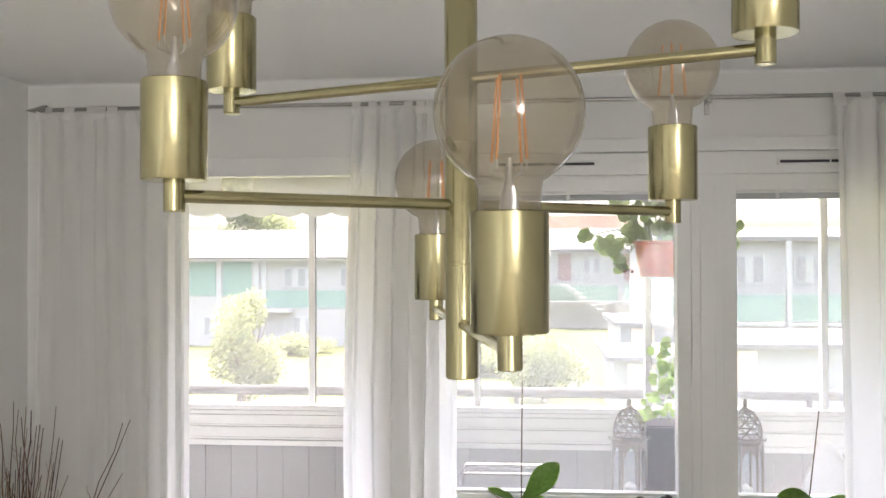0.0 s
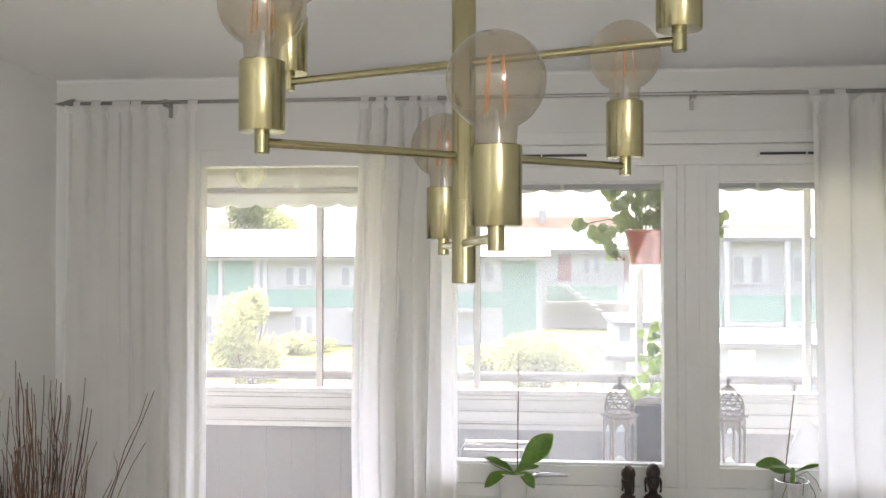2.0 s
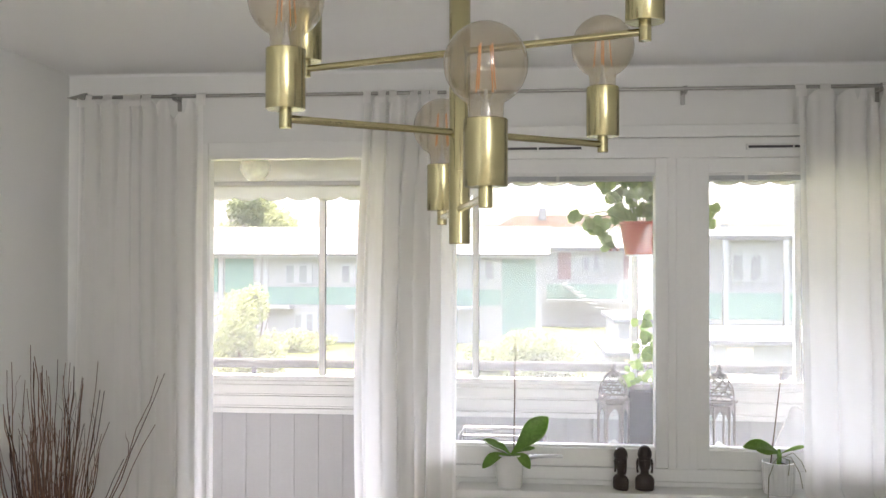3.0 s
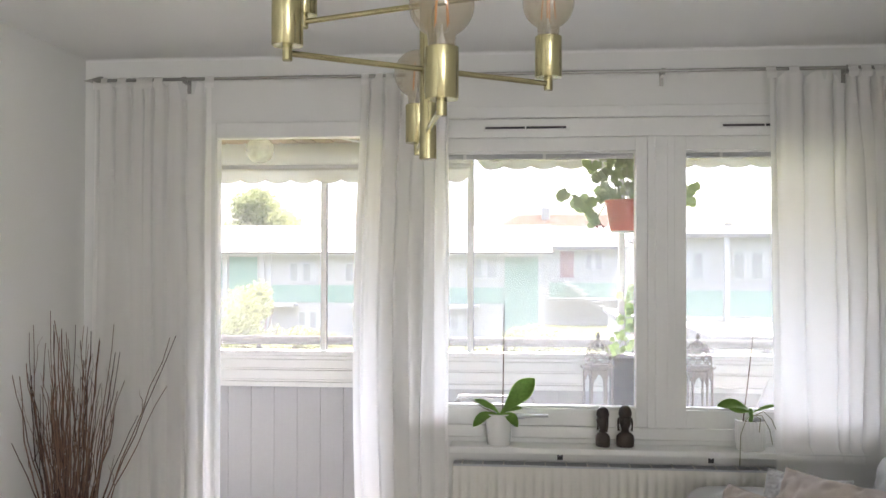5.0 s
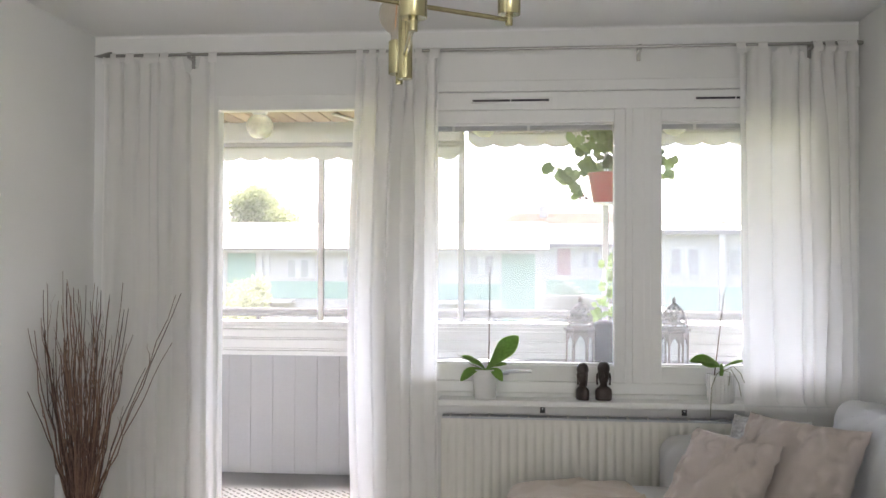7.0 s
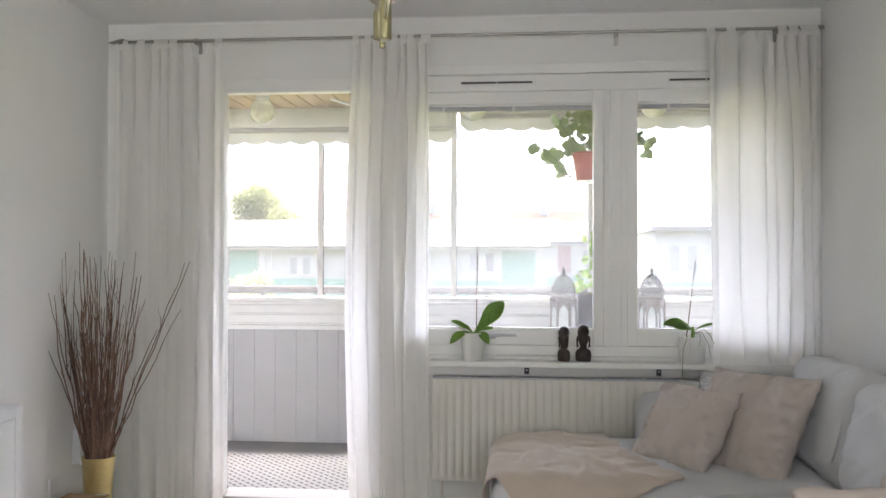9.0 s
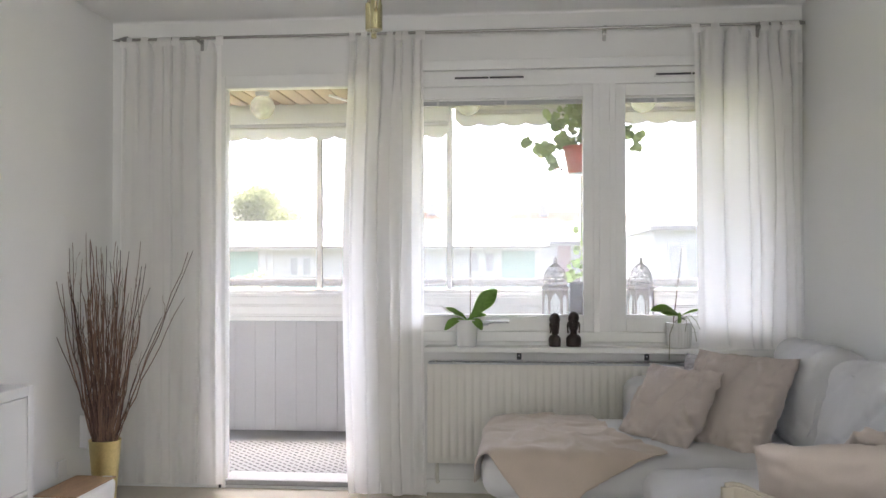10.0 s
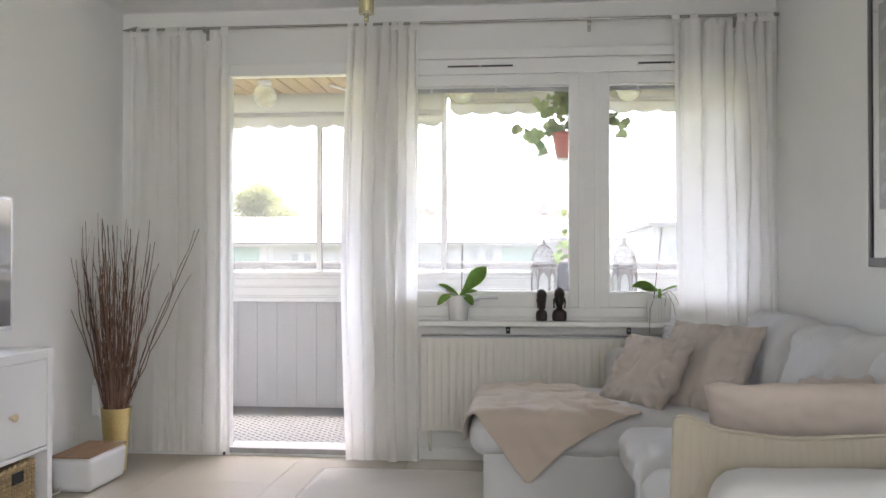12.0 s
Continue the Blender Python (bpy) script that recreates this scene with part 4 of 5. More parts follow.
part("neck", box(TX - 0.028, TX - 0.008, -1.93, -1.85, UZ + 0.012, TZ0 + 0.01, 0.003), M_BLACK, tv)
part("base", box(TX - 0.11, TX + 0.1, -2.1, -1.68, UZ + 0.0005, UZ + 0.0125, 0.004), M_SILVER, tv)

cb = thing("cable_box", (-0.24, -0.69, 0), "white plastic cable box with a wood-look lid on the floor", "cable box")
bm = box(-0.315, -0.10, -0.905, -0.50, 0.0, 0.165, 0.028, seg=5)
for v in bm.verts:
    k = 1 - 0.10 * (1 - min(1, v.co.z / 0.165))
    v.co.x, v.co.y = -0.2075 + (v.co.x + 0.2075) * k, -0.7025 + (v.co.y + 0.7025) * k
part("body", bm, M_PLAST, cb, smooth=True)
lid = part("lid", box(-0.309, -0.106, -0.899, -0.506, 0.1655, 0.172, 0.003), M_WOODLID, cb, "brown wood-look lid")
part("grip", box(-0.165, -0.12, -0.53, -0.512, 0.1723, 0.174, 0.0005), M_SILVER, lid)
part("cable", tube([(-0.25, -0.88, 0.03), (-0.245, -0.92, 0.012), (-0.27, -0.97, 0.007), (-0.30, -1.10, 0.007), (-0.33, -1.4, 0.007)], 0.004, 8), M_PLAST, cb, "white power cable", smooth=True)

VX, VY = -0.208, -0.415
vase = part("floor_vase", lathe([(0, 0.0), (0.047, 0.0), (0.051, 0.003), (0.0765, 0.322), (0.078, 0.326), (0.0765, 0.328), (0.074, 0.325), (0.048, 0.02), (0, 0.018)], VX, VY, 48), M_GOLD, None, smooth=True)
tagged(vase, "tall tapered brushed gold metal floor vase", "vase")
rnd = random.Random(5)
bundle = thing("dried_branches", (VX, VY, 0.02), "bundle of tall reddish-brown dried twigs in the gold vase", "dried branches")
def twig(a, lean, length, r0, start, fork=True):
    start = min(start, 0.058 - lean * 0.3)
    base = Vector((VX + start * math.cos(a), VY + start * math.sin(a), 0.03))
    d = Vector((math.cos(a) * lean, math.sin(a) * lean, 1)).normalized()
    pts, rad = [], []
    n = 12
    bend = rnd.uniform(0.05, 0.28) * lean * 2
    for i in range(n + 1):
        t = i / n
        w = 0.012 * min(1, t * 3)
        off = Vector((math.cos(a), math.sin(a), 0)) * bend * (t * t - t * 0.3) * length * 0.5
        p = base + d * length * t + off + Vector((rnd.uniform(-w, w), rnd.uniform(-w, w), 0)) * 0.6
        p.x = max(p.x, XL + 0.012)
        p.y = min(p.y, -0.125)
        pts.append(p)
        rad.append(r0 * (1 - 0.72 * t))
    tw = part("twig", tube(pts, rad, 6), M_TWIG, bundle, smooth=True)
    if fork:
        for _ in range(rnd.choice((0, 1, 1, 2))):
            i = rnd.randint(5, 10)
            e = Vector((rnd.uniform(-1, 1), rnd.uniform(-0.6, 0.3), 2.4)).normalized()
            ln = rnd.uniform(0.08, 0.26)
            q = [pts[i] + e * ln * k / 4 + Vector((rnd.uniform(-1, 1), rnd.uniform(-1, 1), 0)) * 0.003 * k for k in range(5)]
            for p in q:
                p.x = max(p.x, XL + 0.012)
                p.y = min(p.y, -0.122)
            part("side_twig", tube(q, [rad[i] * 0.75 * (1 - 0.16 * k) for k in range(5)], 5), M_TWIG, tw, smooth=True)
for k in range(76):
    a = rnd.uniform(0, 2 * math.pi)
    twig(a, abs(rnd.gauss(0.0, 0.125)) + 0.02, rnd.uniform(0.8, 1.3), rnd.uniform(0.0038, 0.0064), rnd.uniform(0.0, 0.04))
for a, lean, ln in ((-0.05, 0.37, 1.30), (0.0, 0.40, 1.32), (-0.5, 0.30, 1.06), (-0.3, 0.25, 1.08), (-0.15, 0.33, 0.95), (-0.4, 0.2, 1.12), (2.9, 0.16, 1.2), (3.3, 0.14, 1.28), (2.6, 0.12, 1.33), (-0.2, 0.18, 1.18), (3.5, 0.13, 1.25), (-1.2, 0.15, 1.2), (3.1, 0.17, 0.85)):
    twig(a, lean, ln, 0.0044, 0.035, True)

tagged(part("power_box", box(XL + 0.0005, XL + 0.045, -0.36, -0.30, 0.27, 0.435, 0.006), M_PLAST), "white plastic junction box on the wall behind the vase", "junction box")
strip = thing("cable_duct", (XL + 0.006, -0.33, 0.44), "slim white cable duct running up the wall", "cable duct")
part("duct", box(XL + 0.0005, XL + 0.012, -0.338, -0.322, 0.437, 1.0, 0.002), M_PLAST, strip)
so = thing("wall_socket", (XL, -0.54, 0.2), "white wall socket low on the wall", "socket")
part("plate", box(XL + 0.0005, XL + 0.012, -0.58, -0.50, 0.17, 0.25, 0.004), M_PLAST, so)
part("plug", lathe([(0, 0), (0.018, 0), (0.018, 0.03), (0.01, 0.035), (0, 0.035)], 0, 0, 16), M_PLAST, so, smooth=True).matrix_local = pose(XL + 0.0125, -0.54, 0.21, 0, 90, 0)
tagged(part("red_tag", box(-0.30, -0.285, -0.34, -0.332, 0.185, 0.25, 0.002), M_RED), "small red switch hanging beside the vase", "switch")
bpy.data.objects["red_tag"].parent = strip
bpy.data.objects["red_tag"].matrix_parent_inverse = Matrix.Translation(strip.location).inverted()
for kk in ("label", "category"):
    del bpy.data.objects["red_tag"][kk]
part("hanging_cable", tube([(XL + 0.02, -0.33, 0.27), (XL + 0.05, -0.335, 0.24), (-0.2925, -0.336, 0.25)], 0.003, 6), M_PLAST, strip, smooth=True)

# picture on the wall behind the sofa
pic = thing("framed_picture", (XR, -1.75, 1.6), "large black-framed grey print with a white mount", "picture")
PY0, PY1, PZ0, PZ1 = -2.10, -1.365, 1.072, 2.16
for a in ((PY0, PY1, PZ0, PZ0 + 0.034), (PY0, PY1, PZ1 - 0.034, PZ1), (PY0, PY0 + 0.016, PZ0 + 0.0345, PZ1 - 0.0345), (PY1 - 0.016, PY1, PZ0 + 0.0345, PZ1 - 0.0345)):
    part("frame_bar", box(XR - 0.022, XR - 0.001, *a, 0.002), M_FRAME, pic)
for a in ((PY1 - 0.0235, PY1 - 0.0165, PZ0 + 0.035, PZ1 - 0.035), (PY0 + 0.0165, PY0 + 0.0235, PZ0 + 0.035, PZ1 - 0.035)):
    part("frame_lip", box(XR - 0.0145, XR - 0.001, *a), M_BLACK, pic, "black inner lip")
part("mount", box(XR - 0.010, XR - 0.007, PY0 + 0.024, PY1 - 0.024, PZ0 + 0.035, PZ1 - 0.035), M_MAT, pic, "white mount")
pr = part("print", box(XR - 0.0112, XR - 0.0102, PY0 + 0.09, PY1 - 0.085, PZ0 + 0.213, PZ1 - 0.11), M_ART, pic, "grey architectural print")
for k in range(6):
    z = PZ0 + 0.27 + k * 0.12
    b = grid(1, 1, lambda u, v: (XR - 0.0116, PY1 - 0.10 - 0.40 * u, z + 0.10 * u + 0.028 * v))
    part("print_band", b, M_ARTD, pr, "pale diagonal beam in the print")
part("pane", box(XR - 0.0135, XR - 0.0125, PY0 + 0.024, PY1 - 0.024, PZ0 + 0.035, PZ1 - 0.035), M_PICGLASS, pic, shadow=False)

# ---- on the window sill ----
SZ = 0.7685
def broad_leaf(base, tip, width, parent, up=(0, -0.6, 0.8), bow=0.0):
    """A paddle leaf from base to tip, its flat side facing up."""
    b, t = Vector(base), Vector(tip)
    d = t - b
    nrm = Vector(up) - d * (Vector(up).dot(d) / d.length_squared)
    nrm.normalize()
    side = d.cross(nrm).normalized()
    def f(u, v):
        w = width / 2 * (0.16 + 0.84 * math.sin(math.pi * min(1, v) ** 1.8)) * (1 if v < 0.97 else 0.35)
        s = 2 * u - 1
        return tuple(b + d * v + side * w * s + nrm * (0.22 * w * s * s + bow * math.sin(math.pi * v)))
    return thicken(part("leaf", grid(8, 18, f), M_LEAF, parent, smooth="all"), 0.002)

def orchid(name_label, x, y, r, h, seed, fluted):
    pot = thing("orchid", (x, y, SZ), name_label, "plant", "orchids on the window sill")
    z = SZ
    if fluted:
        bm = lathe([(0, z), (r * 0.86, z), (r * 0.92, z + 0.01), (r * 0.98, z + h * 0.6), (r, z + h), (r * 0.92, z + h + 0.001), (r * 0.9, z + h - 0.02), (0, z + h - 0.025)], x, y, 96, flute=0.022, flutes=24)
    else:
        bm = lathe([(0, z), (r * 0.80, z), (r * 0.83, z + 0.004), (r * 0.985, z + h - 0.004), (r, z + h), (r * 0.94, z + h + 0.001), (r * 0.9, z + h - 0.02), (0, z + h - 0.025)], x, y, 48)
    part("pot", bm, M_PORC, pot, "white ceramic pot", smooth=True)
    bm = lathe([(0, z + h - 0.012), (r * 0.5, z + h - 0.010), (r * 0.89, z + h - 0.019)], x, y, 24)
    for v in bm.verts:
        v.co.z += 0.008 * n3(v.co.x * 60, v.co.y * 60, seed)
    part("bark", bm, M_SOIL, pot, "dark bark chips")
    return pot, z + h

o1, zt = orchid("green moth orchid with one big upright leaf in a white pot", 1.555, -0.07, 0.060, 0.135, 1, False)
bx, by = 1.56, -0.07
broad_leaf((bx, by, zt - 0.01), (bx + 0.15, by - 0.02, zt + 0.155), 0.09, o1, (-0.15, -0.9, 0.3), 0.010)
for dx, dy, dz, w, bow in ((-0.112, -0.03, 0.062, 0.034, 0.012), (-0.115, -0.045, -0.052, 0.05, 0.034), (0.078, -0.05, -0.05, 0.05, 0.03), (0.098, 0.0, 0.024, 0.026, 0.014), (-0.075, 0.03, 0.03, 0.034, 0.016)):
    broad_leaf((bx, by, zt - 0.006), (bx + dx, by + dy, zt + dz), w, o1, (0.1, -0.62, 0.78), bow)
part("root", tube([(bx - 0.02, by, zt), (bx - 0.07, by - 0.02, zt + 0.025), (bx - 0.11, by - 0.02, zt + 0.05), (bx - 0.135, by - 0.02, zt + 0.075)], [0.003, 0.0025, 0.002, 0.0012], 6), M_ROOT, o1, "pale aerial root", smooth=True)
part("stake", tube([(bx + 0.012, by + 0.01, zt - 0.03), (bx + 0.014, by + 0.012, zt + 0.17), (bx + 0.018, by + 0.012, zt + 0.47)], [0.0026, 0.0024, 0.002], 8), M_STEMG, o1, "dark dry flower stalk", smooth=True)
for zz in (0.12, 0.2, 0.265):
    part("node", tube([(bx + 0.013, by + 0.011, zt + zz), (bx + 0.021, by + 0.011, zt + zz + 0.004)], 0.0015, 6), M_STEMG, o1)

o2, zt = orchid("small moth orchid with hanging roots in a ribbed white pot", 2.622, -0.07, 0.063, 0.125, 2, True)
bx, by = 2.622, -0.07
broad_leaf((bx + 0.005, by, zt + 0.03), (bx - 0.145, by - 0.03, zt + 0.062), 0.055, o2, (0.05, -0.65, 0.75), 0.030)
broad_leaf((bx + 0.005, by, zt + 0.03), (bx - 0.095, by - 0.04, zt + 0.052), 0.046, o2, (0.05, -0.75, 0.65), 0.012)
broad_leaf((bx + 0.005, by, zt + 0.03), (bx + 0.10, by - 0.02, zt + 0.066), 0.022, o2, (0, -0.5, 0.85), 0.006)
part("neck", tube([(bx, by, zt - 0.02), (bx + 0.004, by, zt + 0.02), (bx + 0.002, by, zt + 0.05)], [0.008, 0.01, 0.006], 10), M_LEAF, o2, smooth=True)
for k, pts in enumerate((((0, 0, 0.02), (0.04, -0.03, 0.025), (0.065, -0.06, -0.03), (0.075, -0.065, -0.09)), ((0, 0, 0.01), (0.05, -0.02, 0.04), (0.08, -0.03, 0.01), (0.095, -0.04, -0.03)), ((0.01, 0, 0.02), (0.03, -0.05, 0.015), (0.02, -0.068, -0.04)), ((0, 0, 0.02), (-0.03, -0.05, 0.005), (-0.055, -0.068, -0.05), (-0.06, -0.072, -0.18)))):
    part("root", tube([(bx + a, by + b, zt + c) for a, b, c in pts], 0.002, 6), M_ROOT, o2, "trailing aerial root", smooth=True)
part("stake", tube([(bx - 0.03, by + 0.01, zt - 0.03), (bx - 0.012, by + 0.015, zt + 0.11), (bx + 0.02, by + 0.02, zt + 0.375)], [0.0026, 0.0024, 0.002], 8), M_STEMG, o2, "dark dry flower stalk", smooth=True)

def bust(x, y, s, turn, label):
    """A small carved bust as one plain mesh."""
    bm = lathe([(0, 0), (0.030, 0), (0.033, 0.004), (0.0345, 0.03), (0.033, 0.046), (0.026, 0.056), (0.0165, 0.062), (0.0150, 0.070), (0.0155, 0.078), (0.0195, 0.086), (0.0235, 0.098), (0.0250, 0.115), (0.0240, 0.130), (0.0268, 0.134), (0.0272, 0.143), (0.0250, 0.157), (0.0175, 0.169), (0.008, 0.175), (0, 0.176)], 0, 0, 32)
    for v in bm.verts:
        if v.co.z < 0.062:
            v.co.x *= 1.08
            v.co.y *= 0.72
        else:
            v.co.y *= 1.05
            if v.co.y < -0.012 and 0.095 < v.co.z < 0.125:
                v.co.y -= 0.003
            v.co += Vector((1, 1, 0)) * 0.0012 * n3(v.co.x * 150, v.co.y * 150, v.co.z * 110)
    merge(bm, box(-0.004, 0.004, -0.033, -0.02, 0.103, 0.124, 0.002))
    merge(bm, box(-0.008, 0.008, -0.0285, -0.02, 0.092, 0.098, 0.002))
    for sx in (-1, 1):
        merge(bm, box(sx * 0.011 - 0.005, sx * 0.011 + 0.005, -0.0275, -0.018, 0.116, 0.121, 0.002))
    for sx in (-1, 1):
        tube([(sx * 0.024, 0.0, 0.122), (sx * 0.0285, -0.001, 0.106), (sx * 0.0285, -0.002, 0.084), (sx * 0.0265, -0.004, 0.068)], [0.005, 0.0045, 0.0035, 0.0045], 8, bm)
    bmesh.ops.transform(bm, matrix=pose(x, y, SZ, 0, 0, turn) @ Matrix.Diagonal((s * 1.02, s * 1.02, s, 1)), verts=bm.verts[:])
    return tagged(part("carved_bust", bm, M_DARKWOOD, None, smooth=True), label, "figurine", "carved busts on the sill")
bust(2.003, -0.07, 0.97, -48, "dark carved wooden bust turned sideways on the sill")
bust(2.098, -0.07, 1.02, -4, "dark carved wooden bust facing the room on the sill")

# ---- the balcony ----
BY, BZ = 1.45, 0.03
BX0, BX1 = -1.40, 4.15
setting("balcony_floor", box(BX0, BX1, WT + 0.001, BY + 0.12, -0.15, BZ), M_BALFLOOR, "dull grey balcony floor", "floor")
setting("balcony_wall_west", box(BX0 - 0.12, BX0, WT, BY + 0.12, -0.15, 2.45), M_TRIM_OUT, "plain white balcony side wall", "wall")
setting("balcony_wall_east", box(BX1, BX1 + 0.12, WT, BY + 0.12, -0.15, 2.45), M_TRIM_OUT, "plain white balcony side wall", "wall")
bm = box(BX0, XL - 0.1005, WT - 0.1, WT, -0.15, 2.65)
box(XR + 0.3405, BX1, WT - 0.1, WT, -0.15, 2.65, bm=bm)
setting("house_wall", bm, M_TRIM_OUT, "plain white outer wall of the house", "wall")
mt = part("door_mat", box(-0.9, 2.1, 0.195, 1.03, BZ + 0.0005, BZ + 0.011, 0.003), M_MATT)
tagged(mt, "white woven outdoor mat with a small dark fleck pattern", "mat")

par = thing("balcony_parapet", (1.4, BY, BZ), "grey-white boarded balcony parapet with sliding glass panels", "parapet", kind="structure")
part("core", box(BX0 + 0.001, BX1 - 0.001, BY + 0.0135, BY + 0.10, BZ + 0.001, 0.98), M_BALPANEL, par)
for k in range(37):
    x0 = 0.12 + (k - 10) * 0.145
    if x0 > BX0 and x0 + 0.145 < BX1:
        part("board", box(x0 + 0.0006, x0 + 0.1444, BY, BY + 0.013, BZ + 0.002, 0.792, 0.0012, seg=1), M_BALPANEL, par)
for z0, z1, dy in ((0.792, 0.822, 0.022), (0.8235, 0.8365, 0.012), (0.838, 0.893, 0.018), (0.8945, 0.905, 0.010), (0.9065, 0.958, 0.016), (0.9595, 0.982, 0.012)):
    part("siding", box(BX0 + 0.001, BX1 - 0.001, BY - dy, BY + 0.012, z0, z1, 0.003), M_FTRIM, par)
part("bottom_track", box(BX0 + 0.001, BX1 - 0.001, BY - 0.01, BY + 0.07, 0.983, 1.012, 0.004), M_FTRIM, par)
part("top_track", box(BX0 + 0.001, BX1 - 0.001, BY + 0.0, BY + 0.07, 2.25, 2.279, 0.004), M_FTRIM, par)
for k in range(-2, 5):
    mx = 0.425 + 0.905 * k
    if BX0 < mx < BX1:
        part("mullion", box(mx - 0.017, mx + 0.017, BY + 0.005, BY + 0.045, 1.0125, 2.2495, 0.003), M_FTRIM, par)
        part("seal", box(mx + 0.0175, mx + 0.0205, BY + 0.012, BY + 0.04, 1.013, 2.2495), M_DGREY, par, "dark rubber seal")
    gx0, gx1 = max(BX0 + 0.01, mx + 0.021), min(BX1 - 0.01, mx + 0.905 - 0.0175)
    if gx1 > gx0:
        part("glass_panel", box(gx0, gx1, BY + 0.024, BY + 0.028, 1.013, 2.249), M_BGLASS, par, "clear sliding glass panel", shadow=False)
rail = thing("balcony_rail", (1.4, 1.72, 1.0), "grey painted outer handrail on short posts", "handrail", kind="structure")
part("handrail", tube([(BX0, 1.72, 1.052), (BX1, 1.72, 1.052)], 0.03, 12), M_RAIL, rail, smooth=True)
for k in range(8):
    px = 0.0 + (k - 1) * 0.80 - 0.06
    part("post", box(px - 0.014, px + 0.014, 1.706, 1.734, -0.2, 1.025, 0.002), M_RAIL, rail)
part("ledge", box(BX0, BX1, BY + 0.121, 1.76, -0.25, -0.16), M_TRIM_OUT, rail)

bc = part("balcony_ceiling", box(BX0 - 0.12, BX1 + 0.12, WT, BY + 0.35, 2.36, 2.6), M_BALWOOD)
tagged(bc, "slatted pale wood balcony ceiling", "ceiling", "", "structure")
bm = bmesh.new()
x = BX0 + 0.01
while x < BX1 - 0.12:
    box(x, x + 0.108, WT + 0.002, BY - 0.06, 2.280, 2.357, 0.012, bm)
    x += 0.112
setting("balcony_ceiling_slats", bm, M_BALWOOD, "slatted pale wood balcony ceiling boards with rounded ends", "ceiling", True)

def awning(x0, x1, ztop, zbar, zb, y, n_scal, label):
    """A cloth pelmet hung inside the glazing: a slack upper band, a bar and a scalloped valance."""
    aw = thing("awning", ((x0 + x1) / 2, y, zb), label, "awning", "balcony awnings")
    per = (x1 - x0) / n_scal
    def band(u, v):
        x = x0 + u * (x1 - x0)
        return (x, y - 0.030 + 0.030 * v + 0.004 * math.sin(x * 19) * math.sin(math.pi * v), ztop - v * (ztop - zbar))
    thicken(part("canopy", grid(60, 6, band), M_AWN, aw, smooth="all"), 0.002)
    part("front_bar", box(x0, x1, y - 0.010, y + 0.012, zbar - 0.014, zbar + 0.012, 0.004), M_AWNBAR, aw, "pale grey front bar")
    def val(u, v):
        x = x0 + u * (x1 - x0)
        ph = (x - x0) / per % 1
        edge = zb + 0.022 - 0.022 * math.sin(math.pi * ph) ** 0.8
        e = min(x - x0, x1 - x)
        if e < 0.05:
            edge += (0.05 - e) * 0.6
        return (x, y - 0.012 + 0.005 * n3(x * 6, v, 1), zbar - 0.012 + (edge - zbar + 0.012) * v)
    thicken(part("valance", grid(n_scal * 14, 5, val), M_AWN, aw, "scalloped cloth valance", smooth="all"), 0.0015)
    return aw
aw1 = awning(-1.36, 1.335, 2.345, 2.142, 2.038, 1.429, 17, "cream cloth awning with a scalloped valance hung under the balcony ceiling")
part("arm", tube([(0.60, 1.0, 2.268), (0.74, 1.385, 2.268)], 0.009, 8), M_FTRIM, aw1, "white folding arm", smooth=True)
awning(1.375, 4.1, 2.345, 2.215, 2.112, 1.429, 17, "cream cloth awning drawn up higher, with a scalloped valance")

for gx in (0.19, 1.50, 2.57):
    gl = thing("globe_lamp", (gx, 0.9, 2.11), "round pressed white glass lamp under the balcony ceiling", "lamp", "balcony globe lamps")
    part("globe", lathe([(0, 2.108)] + [(0.076 * math.sin(a), 2.184 - 0.076 * math.cos(a)) for a in [math.pi * k / 24 for k in range(2, 22)]] + [(0.035, 2.256)], gx, 0.9, 40, flute=0.012, flutes=20), M_GLOBE, gl, smooth=True)
    part("collar", lathe([(0.036, 2.25), (0.045, 2.26), (0.045, 2.2795), (0, 2.2795)], gx, 0.9, 24), M_FTRIM, gl, smooth=True)

# table with lanterns and a planter
tb = thing("balcony_table", (2.3, 0.5, BZ), "white-topped balcony table behind the window", "table")
part("top", box(1.80, 3.0, 0.22, 0.82, 0.70, 0.725, 0.006), M_PLAST, tb)
for lx in (1.86, 2.94):
    for ly in (0.27, 0.77):
        part("leg", box(lx - 0.018, lx + 0.018, ly - 0.018, ly + 0.018, BZ + 0.0005, 0.6995, 0.003), M_PLAST, tb)

